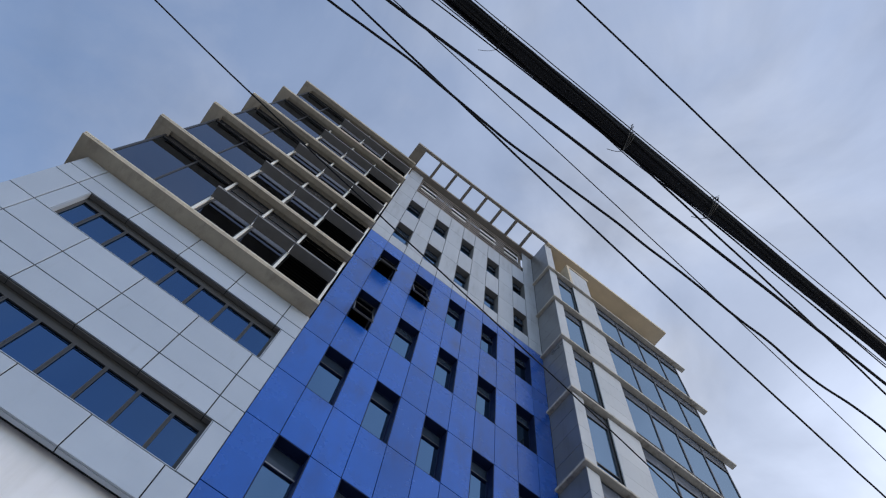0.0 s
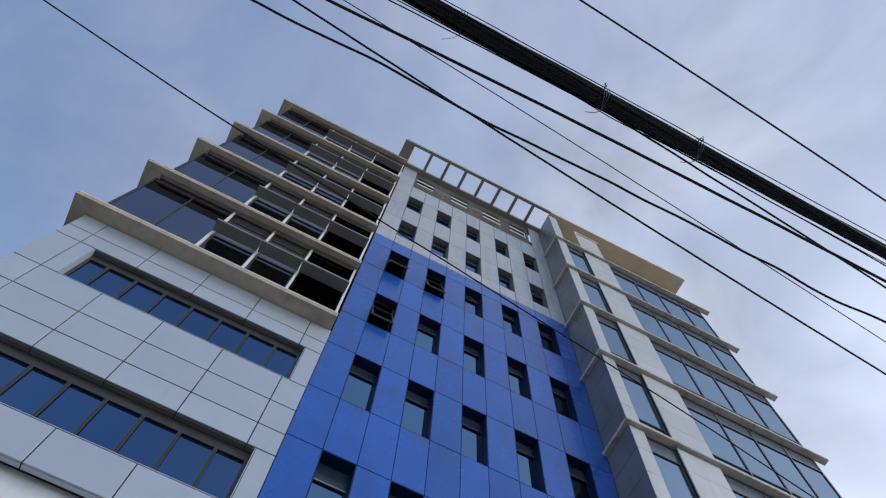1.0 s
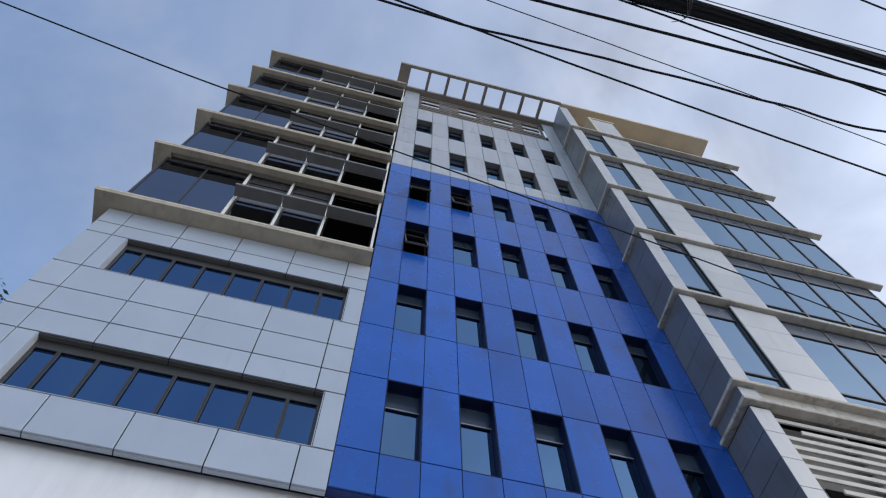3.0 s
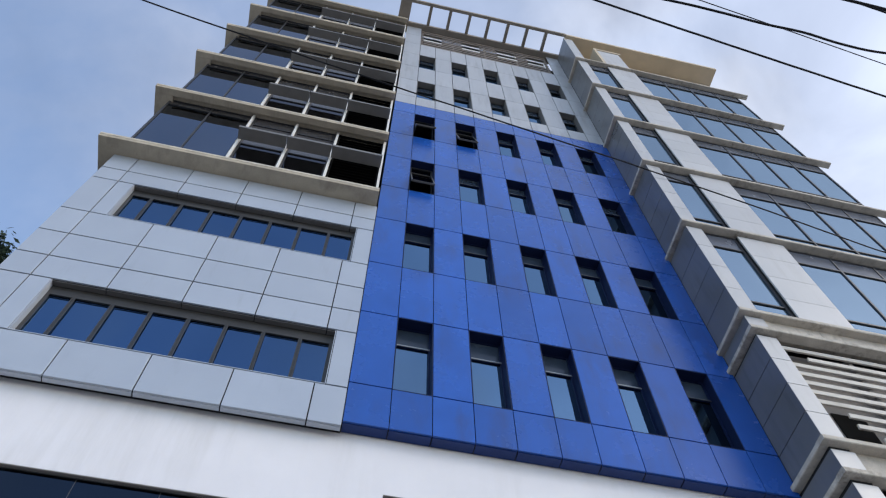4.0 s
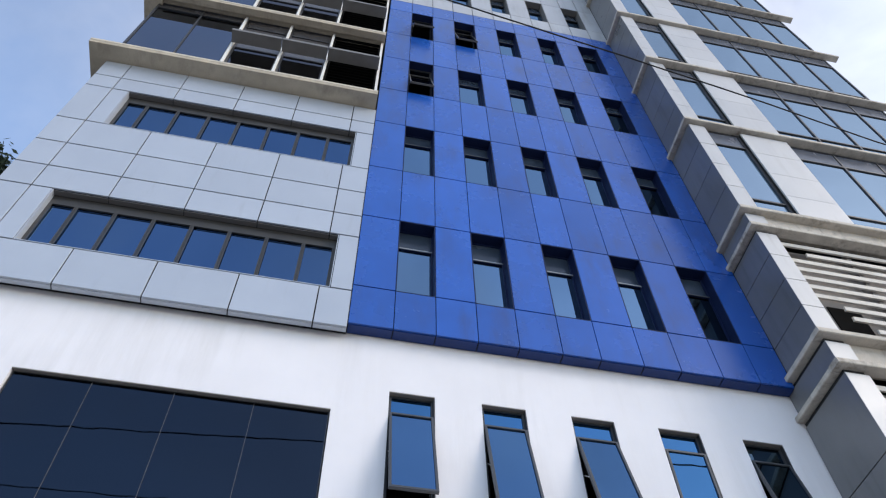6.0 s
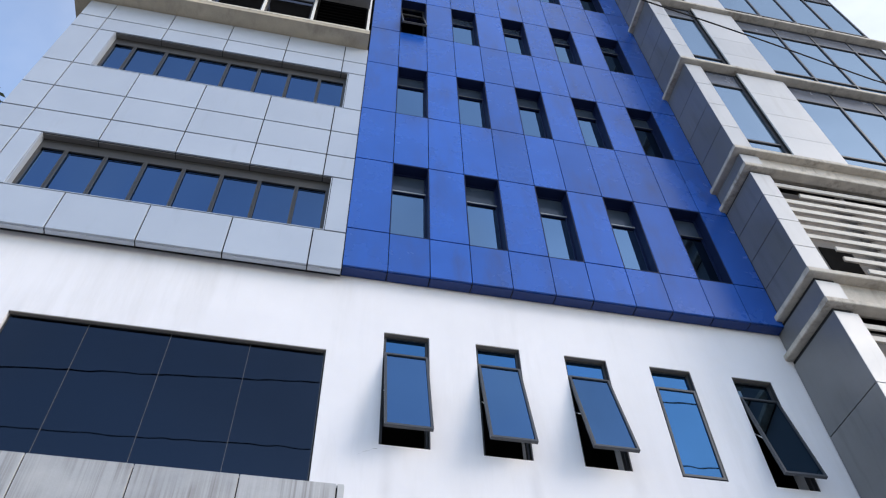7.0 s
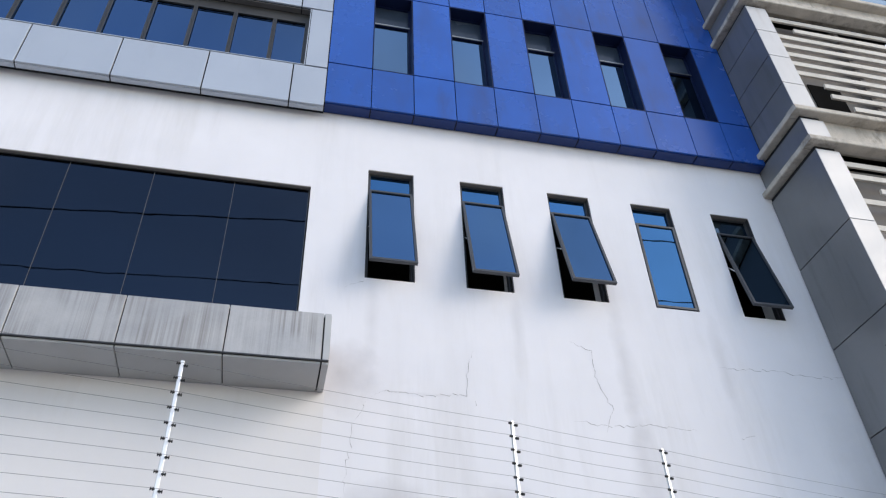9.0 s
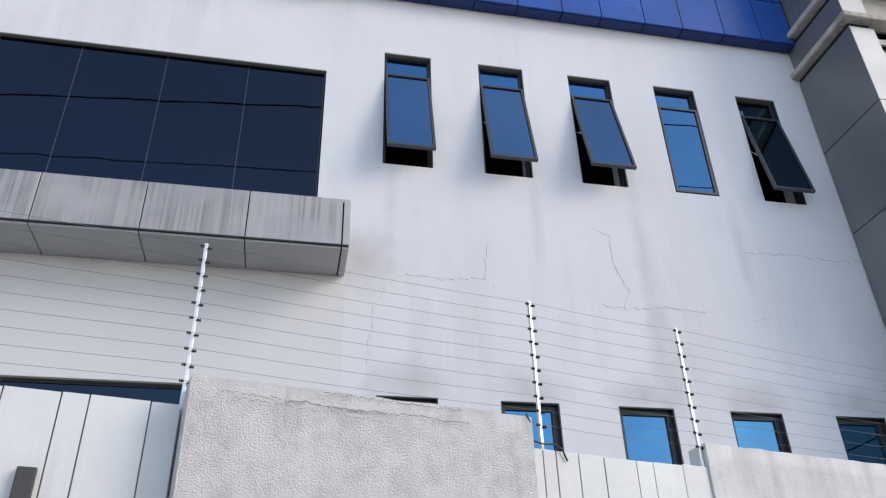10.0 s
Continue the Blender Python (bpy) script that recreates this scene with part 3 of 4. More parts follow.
# ---- storeys of slabs and glass above the grey block ----
def storey(k):
    z = SLABS[k]
    if k == 0:
        ob = part("floor_slab", box(-5.55, 0.22, -0.35, 9.0, z, z + 0.13, bevel=0.012), M_BEIGE, building, "stained beige concrete slab edge")
    else:
        # an edge beam, a shadow gap behind it, then the slab over the glass
        ob = part("floor_slab", box(-5.12, 0.22, -0.17, 9.0, z + 0.10, z + 0.16), M_BEIGE, building, "stained beige concrete slab edge")
        part("edge_beam", box(-5.55, 0.22, -0.35, -0.17, z, z + 0.16, bevel=0.012), M_BEIGE, ob)
        part("side_beam", box(-5.55, -5.12, -0.17, 9.0, z + 0.001, z + 0.159), M_BEIGE, ob)
    part("slab_edge", box(-5.552, 0.222, -0.356, -0.338, z + 0.11, z + 0.172), M_EDGE, ob)
    if k == 5:
        part("roof_edge", box(-5.2, 0.2, -0.2, 0.2, z + 0.165, z + 0.4), M_BEIGE, ob)
        return
    z0, z1 = z + (0.13 if k == 0 else 0.16), SLABS[k + 1] + 0.10
    posts = [-3.13, -2.05, -1.02, 0.17]
    # blue corner glass
    glass = part("corner_window", frame_mesh(-5.2, -3.16, z0, z1, -0.04, 0.03, 0.04, (-4.15,), (z1 - 0.3,), 0.03), M_FRAME, building, "storey-high blue corner glazing")
    for a, b in ((-5.16, -4.15), (-4.15, -3.2)):
        part("pane", box(a, b, -0.012, -0.004, z0 + 0.04, z1 - 0.3), G_CORNER, glass)
        # upper strip is opaque, in the dim tone of the reflected slab
        part("pane", box(a, b, -0.012, -0.004, z1 - 0.3, z1 - 0.04), M_DIMPANE, glass)
    part("side_pane", box(-5.2, -5.19, 0.03, 6.0, z0, z1), G_CORNER, glass)
    # dark bays
    for n in range(3):
        a, b = posts[n] + 0.03, posts[n + 1] - 0.03
        if n < 2:
            bay = part("bay_window", frame_mesh(a, b, z0, z1, -0.03, 0.03, 0.04, (), (z0 + 1.75, z1 - 0.5)), M_FRAME, building, "dark window bay behind a sun shade")
            part("pane", box(a + 0.04, b - 0.04, -0.004, 0.004, z0 + 0.04, z0 + 1.75), G_SMOKE, bay)
            # upper panes are opaque and coloured dim under the slab
            part("pane", box(a + 0.04, b - 0.04, -0.004, 0.004, z0 + 1.75, z1 - 0.5), M_DIMPANE, bay)
            part("pane", box(a + 0.04, b - 0.04, -0.004, 0.004, z1 - 0.5, z1 - 0.04), M_DIMPANE, bay)
        else:
            bay = part("louvre_bay", frame_mesh(a, b, z0, z1, -0.03, 0.03, 0.04), M_LOUVRE, building, "open bay of black louvres")
            count = 22
            for i in range(count):
                zz = z0 + 0.1 + (z1 - z0 - 0.2) * i / (count - 1)
                m = Matrix.Translation((0, 0.06, zz)) @ Matrix.Rotation(radians(35), 4, "X")
                part("louvre", box(a + 0.04, b - 0.04, -0.05, 0.05, -0.006, 0.006, m=m), M_LOUVRE, bay)
            part("louvre_back", box(a, b, 0.14, 0.16, z0, z1), M_LOUVRE, bay)
    for x in posts:
        part("white_post", box(x - 0.028, x + 0.028, -0.10, -0.036, z0, z1, bevel=0.006), M_POST, building)
    for n, (a, b) in enumerate(zip(posts, posts[1:])):
        zz = z + 1.9
        shade = bmesh.new()
        add_box(shade, a - 0.02 if n == 0 else a + 0.012, b - 0.012, -0.40, -0.105, zz, zz + 0.03)
        add_box(shade, a - 0.02 if n == 0 else a + 0.012, b - 0.012, -0.40, -0.375, zz + 0.03, zz + 0.09)
        part("sun_shade", shade, M_SHADE, building, "grey metal sun shade between white posts")


for k in range(6):
    storey(k)


# ---- white base wall with casement windows ----
base_holes = [(0.90 + 1.217 * i, 1.495 + 1.217 * i, 7.105, 8.868) for i in range(5)]
low_holes = [(0.88 + 1.245 * i, 1.49 + 1.245 * i, 2.95, 4.30) for i in range(5)]
big_hole = (-3.53, 0.19, 6.25, 8.44)
dark_hole = (-4.6, -0.35, 2.6, 4.33)
base_wall = part("base_wall", holed(-5.22, 7.6, 0.0, 9.86, WALL_Y, 0.55, base_holes + low_holes + [big_hole, dark_hole]), M_WHITE, building, "white painted base wall with cracks and run-off stains")

for i, (x0, x1, z0, z1) in enumerate(base_holes):
    hinge = 8.53
    swing = (12.5, 12, 13.5, 0, 10)[i]
    win = part("window", frame_mesh(x0, x1, z0, z1, 0.262, 0.33, 0.04, (), (hinge,)), M_FRAME, building, "narrow window with a blue top-hung sash " + ("standing open" if swing else "closed"))
    glass = G_TEAL if i == 4 else G_BRIGHT if i == 3 else G_SASH
    part("pane", box(x0 + 0.04, x1 - 0.04, 0.284, 0.292, hinge + 0.022, z1 - 0.04), G_BRIGHT if i < 4 else G_TEAL, win)
    # head and side of the reveal are coloured dark for shade, unlike the wall
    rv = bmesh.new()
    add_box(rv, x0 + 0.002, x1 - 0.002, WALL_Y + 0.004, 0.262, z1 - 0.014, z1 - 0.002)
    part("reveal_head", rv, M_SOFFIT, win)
    rv = bmesh.new()
    add_box(rv, x1 - 0.014, x1 - 0.002, WALL_Y + 0.004, 0.262, z0 + 0.002, z1 - 0.016)
    part("reveal_side", rv, M_FRAME, win)
    sash(x0 + 0.018, x1 - 0.018, hinge - 0.012, hinge - 0.012 - z0 - 0.025, 0.226, swing, win, glass, M_SASH, 0.03)

big = window(big_hole[0] + 0.012, big_hole[1] - 0.012, big_hole[2] + 0.012, big_hole[3] - 0.012, 0.262, G_DARK, uprights=(), frame=M_FRAME, w=0.012, deep=0.03, label="wide dark tinted window in four butted sheets")
for x in (-2.62, -1.67, -0.73):
    part("glass_joint", box(x - 0.002, x + 0.002, 0.252, 0.257, big_hole[2] + 0.03, big_hole[3] - 0.03), M_RETURN, big)
# reveal head in the same shade colour
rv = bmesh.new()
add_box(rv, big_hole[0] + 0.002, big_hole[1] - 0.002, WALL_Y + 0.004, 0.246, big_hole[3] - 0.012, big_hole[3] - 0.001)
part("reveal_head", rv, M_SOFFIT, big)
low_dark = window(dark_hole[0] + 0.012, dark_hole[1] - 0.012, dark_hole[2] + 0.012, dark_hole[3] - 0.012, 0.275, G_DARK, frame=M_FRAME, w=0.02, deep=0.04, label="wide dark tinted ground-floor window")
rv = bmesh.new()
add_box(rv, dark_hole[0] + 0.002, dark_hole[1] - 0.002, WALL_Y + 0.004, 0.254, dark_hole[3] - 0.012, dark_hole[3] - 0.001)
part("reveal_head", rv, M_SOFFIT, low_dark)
for x0, x1, z0, z1 in low_holes:
    window(x0 + 0.012, x1 - 0.012, z0 + 0.012, z1 - 0.012, 0.30, G_LOW, frame=M_FRAME, w=0.05, reveal=M_FRAME, reveal_y=WALL_Y + 0.004, label="small blue ground-floor window in a dark frame")


def crack(points, width=0.0065, seed=0):
    """A thin jagged crack ribbon on the base wall, through points (x, z)."""
    r = random.Random(seed)
    line = []
    for (xa, za), (xb, zb) in zip(points, points[1:]):
        n = max(2, int(math.hypot(xb - xa, zb - za) / 0.045))
        for i in range(n):
            f = i / n
            line.append((xa + (xb - xa) * f + r.uniform(-0.02, 0.02), za + (zb - za) * f + r.uniform(-0.02, 0.02)))
    bm = bmesh.new()
    last = None
    for i, (x, z) in enumerate(line):
        w = width * r.uniform(0.25, 1.0) * min(1, 9 * i / len(line), 9 * (len(line) - i) / len(line))
        pair = (bm.verts.new((x - w / 2, WALL_Y - 0.002, z - w / 2)), bm.verts.new((x + w / 2, WALL_Y - 0.002, z + w / 2)))
        if last:
            bm.faces.new((last[0], pair[0], pair[1], last[1]))
        last = pair
    part("crack", bm, M_CRACK, base_wall)


crack([(0.66, 6.93), (0.73, 6.99), (0.84, 7.03), (0.9, 7.06)], seed=0)
crack([(0.77, 4.49), (0.79, 4.85), (0.83, 5.05), (0.84, 5.27), (0.99, 5.57), (1.18, 5.66), (1.61, 5.63), (2.02, 5.68), (2.09, 6.11), (2.2, 6.31)], seed=1)
crack([(2.11, 5.61), (2.2, 5.54)], seed=2)
crack([(3.32, 6.48), (3.55, 6.38), (3.56, 5.96), (3.7, 5.64), (3.53, 5.28)], seed=3)
crack([(3.2, 5.48), (3.59, 5.42), (4.14, 5.48), (4.72, 5.45)], seed=4)
crack([(5.16, 6.29), (5.78, 6.32), (6.39, 6.29), (6.94, 6.3)], seed=5)
crack([(5.17, 5.38), (5.43, 5.44)], seed=6)

# thin layer in a slightly warmer white under the canopy
part("cream_coat", holed(-5.2, 0.535, 0.02, 5.575, WALL_Y - 0.004, WALL_Y + 0.002, [(dark_hole[0] - 0.002, dark_hole[1] + 0.002, dark_hole[2] - 0.002, dark_hole[3] + 0.002)]), M_CREAM, base_wall)

# canopy over the entrance
canopy = part("canopy", box(-5.2, 0.505, -0.36, WALL_Y, 5.60, 6.12), M_BACK, building, "entrance canopy of silver panels streaked with dirt")
joints = [-5.2, -4.34, -3.37, -2.41, -1.447, -0.48, 0.445]
for a, b in zip(joints, joints[1:]):
    part("fascia_panel", tray(a + 0.006, b - 0.006, -0.385, -0.36, 5.615, 6.15), M_CANOPY, canopy)
    part("soffit_panel", box(a + 0.006, b - 0.006, -0.36, WALL_Y - 0.004, 5.578, 5.60), M_UNDER, canopy)
part("fascia_panel", tray(0.455, 0.515, -0.385, -0.36, 5.615, 6.15), M_UNDER, canopy)
part("soffit_panel", box(0.455, 0.515, -0.36, WALL_Y - 0.004, 5.578, 5.60), M_UNDER, canopy)
part("end_panel", box(0.506, 0.52, -0.36, WALL_Y - 0.004, 5.60, 6.15), M_CANOPY, canopy)
part("drip_edge", box(-5.2, 0.515, -0.388, -0.36, 5.602, 5.612), M_FRAME, canopy)
part("canopy_top", box(-5.2, 0.505, -0.358, WALL_Y - 0.004, 6.122, 6.148), M_UNDER, canopy)


# ---- right wing that stands forward ----
wing = part("wing_wall", box(WING_X + 0.03, 7.21, WING_Y + 0.03, 2.0, 0.0, ROOF_Z - 0.06), M_BACK, building, "projecting corner pier of the wing")


def levels_between(z0, z1, n):
    return [z0 + (z1 - z0) * i / n for i in range(n + 1)]


bands = [(0.0, 1.9), (1.9, 4.3), (4.3, 6.7), (6.7, 9.25)]
piers = [(z0, z1, 2) for z0, z1 in bands] + [(9.40, 9.88, 1), (10.02, 12.66, 4), (12.8, 13.25, 1)]
piers += [(LEDGES[k], LEDGES[k + 1] - 0.14, 4 if k < 3 else 3) for k in range(5)] + [(LEDGES[5], ROOF_Z - 0.06, 3)]
for z0, z1, n in piers:
    zs = levels_between(z0, z1, n)
    for c, d in zip(zs, zs[1:]):
        part("panel", tray(WING_X + 0.004, 7.24, WING_Y, WING_Y + 0.03, c + 0.006, d - 0.006), M_WING, wing)
        # side panels are coloured darker than the front ones, as the shaded face
        part("side_panel", tray(WING_X, WING_X + 0.03, WING_Y + 0.004, 0.19 if d < 9.9 else -0.004, c + 0.007, d - 0.007, side="x"), M_WINGSIDE, wing)


def ledge(z, right=13.85, thick=0.095, depth=0.10):
    """A moulded ledge that wraps the pier and runs along the wing's front."""
    bm = bmesh.new()
    add_box(bm, WING_X - depth, right, WING_Y - depth, WING_Y + 0.10, z - thick, z)
    add_box(bm, WING_X - depth, 7.24, WING_Y + 0.10, 0.19 if z < 9.5 else 0.03, z - thick, z)
    bmesh.ops.bevel(bm, geom=[e for e in bm.edges if e.calc_length() > 0.5], offset=0.012, segments=1, affect="EDGES")
    return part("ledge", bm, M_LEDGE, building, "weathered stone-coloured ledge round the wing")


for z in LEDGES:
    ledge(z)
for z in (9.42, 10.05, 12.82):
    ledge(z)

# white panel strip and windows between ledges
for k in range(5):
    z0, z1 = LEDGES[k] + 0.002, LEDGES[k + 1] - 0.142
    strip = part("wing_strip", box(8.07, 9.16, WING_Y + 0.03, WING_Y + 0.4, z0, z1), M_BACK, building, "white cladding strip between the wing's windows")
    zs = levels_between(z0, z1, 4)
    for c, d in zip(zs, zs[1:]):
        part("panel", tray(8.07, 9.16, WING_Y, WING_Y + 0.03, c + 0.004, d - 0.004), M_WING, strip)
    rails = (z0 + 0.62, z0 + 2.88)
    window(7.25, 8.06, z0, z1, WING_Y + 0.10, G_SKY, rails=rails, w=0.05, label="tall wing window with black bars")
    window(9.17, 13.45, z0, z1, WING_Y + 0.10, G_SKY, uprights=(10.30, 11.35, 12.42), rails=rails, w=0.05, label="wide band of sky-reflecting wing windows")
    side = part("side_glazing", box(13.44, 13.45, WING_Y + 0.16, 5.0, z0, z1), G_SKY, building, "glass return of the wing")
    # opaque strips added before the top glass, coloured for shade below the ledge
    part("head_pane", box(9.22, 13.4, WING_Y + 0.086, WING_Y + 0.093, z0 + 2.9, z1 - 0.05), M_DIMWING, strip)
    part("head_pane", box(7.30, 8.01, WING_Y + 0.086, WING_Y + 0.093, z0 + 2.9, z1 - 0.05), M_DIMWING, strip)

# roof slab over the wing, with the strip's stub and a set-back wall below
part("wing_roof", box(6.95, 13.82, -1.06, 5.0, ROOF_Z, ROOF_Z + 0.22, bevel=0.015), M_ROOF, building, "cream roof overhang of the wing")
stub = part("roof_stub", box(8.12, 9.12, WING_Y + 0.03, -0.2, LEDGES[5], 34.1), M_BACK, building, "white panelled stub with a cream frame")
for c, d in ((LEDGES[5], 32.4), (32.4, 33.3), (33.3, 34.1)):
    part("panel", tray(8.14, 9.10, WING_Y, WING_Y + 0.03, c + 0.004, d - 0.004), M_WING, stub)
part("stub_cap", box(8.02, 9.2, WING_Y - 0.03, -0.2, 34.1, 34.25), M_ROOF, stub)
part("stub_side", box(8.0, 8.12, WING_Y - 0.03, -0.2, LEDGES[5], 34.1), M_ROOF, stub)
part("setback_wall", box(7.24, 13.4, -0.25, 0.0, LEDGES[5] - 0.1, ROOF_Z), M_ROOF, building)

# slatted plant floors of the wing
def slatted(z0, z1, seed, gone):
    r = random.Random(seed)
    # back wall and brackets toned down for the shade behind the slats
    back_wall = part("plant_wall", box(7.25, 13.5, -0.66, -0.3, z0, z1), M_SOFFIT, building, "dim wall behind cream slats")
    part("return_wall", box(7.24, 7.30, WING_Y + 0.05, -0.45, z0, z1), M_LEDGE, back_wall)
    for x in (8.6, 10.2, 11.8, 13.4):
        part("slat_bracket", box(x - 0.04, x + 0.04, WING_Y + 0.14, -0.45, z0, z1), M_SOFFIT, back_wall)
    n = int((z1 - z0) / 0.222)
    for i in range(n):
        z = z0 + 0.12 + i * (z1 - z0 - 0.2) / max(n - 1, 1)
        a = 7.26
        b = 13.5
        for lo, hi, j in gone:
            if i == j:
                pieces = [(a, lo), (hi, b)]
                break
        else:
            pieces = [(a, b)]
        for p, q in pieces:
            if q - p < 0.1:
                continue
            m = Matrix.Translation((p, WING_Y + 0.10, z)) @ Matrix.Rotation(radians(r.uniform(-0.3, 0.3)), 4, "Y") @ Matrix.Rotation(radians(8), 4, "X")
            part("slat", box(0, q - p, -0.018, 0.018, -0.042, 0.042, bevel=0.005, m=m), M_SLAT, back_wall)


# flat black plate stands in for the darkness of an opening
part("vent_opening", box(7.60, 8.16, -0.68, -0.662, 10.42, 11.10), M_LOUVRE, building, "black plate for the dark of an opening behind missing slats")
slatted(10.06, 12.62, 1, [(7.0, 7.75, 2), (7.0, 8.05, 1), (7.0, 7.72, 3), (7.9, 8.5, 0), (9.6, 10.1, 8), (7.0, 7.7, 9), (9.5, 10.0, 7)])
slatted(6.9, 9.2, 2, [(7.0, 7.7, 7), (7.0, 8.4, 5)])
part("ledge_fascia", box(7.242, 13.5, WING_Y + 0.07, WING_Y + 0.2, 9.425, 9.953), M_LEDGE, building)
part("ledge_fascia", box(7.242, 13.5, WING_Y + 0.05, WING_Y + 0.2, 12.825, 13.283), M_LEDGE, building)
part("wing_base", box(7.24, 13.5, -0.6, -0.3, 0.0, 6.9), M_WHITE, building)

# closed back of the building, floors and roofs, all dim inside
shell = part("building_shell", box(-5.1, 13.3, 3.2, 9.0, 0.0, 32.0), M_ROOM, building, "dim inner wall of the building")
part("shell_side", box(-5.2, -5.0, 0.56, 9.0, 0.0, 16.7), M_GREY, shell)
part("shell_side", box(13.25, 13.44, -0.3, 9.0, 0.0, 13.2), M_WING, shell)
for z in [4.9, 9.2, 13.0] + [s + 0.02 for s in SLABS]:
    part("inner_floor", box(-5.0, 13.3, 0.45, 3.2, z, z + 0.08), M_ROOM, shell)
for x in (0.3, 6.95):
    part("inner_wall", box(x, x + 0.1, 0.45, 3.2, 0.0, 32.0), M_ROOM, shell)
part("roof_deck", box(-5.2, 13.3, 0.45, 9.0, 32.0, 32.18), M_BEIGE, shell)


# ---- boundary wall with its electric fence ----
TURN = radians(12.5)
FENCE = Matrix.Translation((-0.404, -3.388, 0.0)) @ Matrix.Rotation(TURN, 4, "Z")   # local x along the wall, -y towards the street


def at_fence(bm):
    bmesh.ops.transform(bm, matrix=FENCE, verts=bm.verts[:])
    return bm


def uneven_block(x0, x1, y0, y1, z1, seed, amount=0.012, step=0.06):
    """A plastered wall block with a wavering top edge and face."""
    bm = bmesh.new()
    n, rows = int((x1 - x0) / step), 14
    zs = [0.0, 1.2, 1.9] + [1.9 + (z1 - 1.9) * i / 11 for i in range(1, 12)]
    grid = []
    for j, z in enumerate(zs):
        ring = []
        for i in range(n + 1):
            x = x0 + (x1 - x0) * i / n
            d = amount * noise.noise((x * 6 + seed, z * 6, seed)) + 0.4 * amount * noise.noise((x * 22, z * 22, seed))
            zz = z + (amount * 0.8 * noise.noise((x * 9 + seed, 3.3, 0)) if j == len(zs) - 1 else 0)
            ring.append(bm.verts.new((x, y0 + d, zz)))
        grid.append(ring)
    for a, b in zip(grid, grid[1:]):
        for i in range(n):
            bm.faces.new((a[i], a[i + 1], b[i + 1], b[i])).smooth = 1 < i < n - 2
    rear = [bm.verts.new((x0 + (x1 - x0) * i / n, y1, z1 - 0.01)) for i in range(n + 1)]
    for i in range(n):
        bm.faces.new((grid[-1][i], grid[-1][i + 1], rear[i + 1], rear[i]))
    foot = [bm.verts.new((x, y1, 0.0)) for x in (x0, x1)]
    bm.faces.new([r[0] for r in grid] + [rear[0], foot[0]])
    bm.faces.new([r[-1] for r in grid][::-1] + [foot[1], rear[-1]])
    bm.faces.new(rear[::-1] + [foot[0], foot[1]])
    bmesh.ops.split_edges(bm, edges=[e for e in bm.edges if e.calc_face_angle(0) > 0.7])
    return at_fence(bm)


rough = part("boundary_wall", uneven_block(0.009, 1.696, -0.205, 0.12, 2.945, 2.0, 0.009, 0.03), M_ROUGH)
tagged(rough, "white boundary wall of coarse trowelled plaster with a cracked top", "wall", kind="structure")
def plaster_crack(points, seed, width=0.006):
    """A jagged crack near the top of the rough wall, through points along it and up."""
    r = random.Random(seed)
    bm = bmesh.new()
    last = None
    for (xa, za), (xb, zb) in zip(points, points[1:]):
        n = max(2, int(math.hypot(xb - xa, zb - za) / 0.012))
        for i in range(n):
            f = i / n
            x, z, w = xa + (xb - xa) * f, za + (zb - za) * f + r.uniform(-0.006, 0.006), width * r.uniform(0.3, 1.0)
            pair = (bm.verts.new((x, -0.2175, z - w / 2)), bm.verts.new((x, -0.2175, z + w / 2)))
            if last:
                bm.faces.new((last[0], pair[0], pair[1], last[1]))
            last = pair
    part("crack", at_fence(bm), M_CRACK, rough)


plaster_crack([(0.14, 2.885), (0.30, 2.880), (0.42, 2.875)], 1, 0.003)
plaster_crack([(0.42, 2.868), (0.52, 2.876), (0.60, 2.868), (0.66, 2.862), (0.78, 2.864), (0.92, 2.868)], 2, 0.009)
plaster_crack([(0.92, 2.868), (1.10, 2.873), (1.22, 2.86), (1.35, 2.868)], 3, 0.005)
plaster_crack([(0.20, 2.862), (0.50, 2.846), (0.72, 2.832), (0.9, 2.826)], 4, 0.0025)
plaster_crack([(0.6, 2.931), (0.9, 2.928), (1.3, 2.926)], 5, 0.004)

block = part("boundary_wall", uneven_block(2.965, 7.0, -0.035, 0.12, 2.986, 7.0, 0.006, 0.05), M_PLAIN)
tagged(block, "smooth stained white boundary wall block", "wall", kind="structure")


def sheet_wall(x0, x1, top, ribs, label):
    """A run of white upright sheets with narrow grooves between them."""
    ob = part("sheet_fence", at_fence(box(x0, x1, -0.010, 0.08, 0.0, top - 0.02)), M_SHADE)
    tagged(ob, label, "fence")
    edges = [x0, *ribs, x1]
    for a, b in zip(edges, edges[1:]):
        dip = 0.006 * random.Random(int(a * 100)).uniform(-1, 1)
        part("sheet", at_fence(box(a + 0.003, b - 0.003, -0.02 + dip * 0.4, -0.0105, 0.05, top + dip, bevel=0.002)), M_SHEET, ob)
    return ob


left_sheets = sheet_wall(-4.2, 0.0, 2.868, [-3.6, -3.24, -2.88, -2.52, -2.16, -1.8, -1.44, -1.08, -0.711, -0.488, -0.377, -0.127], "white painted sheet-metal gate with upright seams")
part("gate_latch", at_fence(box(-0.582, -0.508, -0.06, -0.022, 2.24, 2.535, bevel=0.006)), M_BRONZE, left_sheets, "dark grey latch plate")
sheet_wall(1.696, 2.965, 2.842, [1.79, 1.858, 1.938, 2.078, 2.241, 2.455, 2.57, 2.779], "white upright fence sheets between plastered walls")


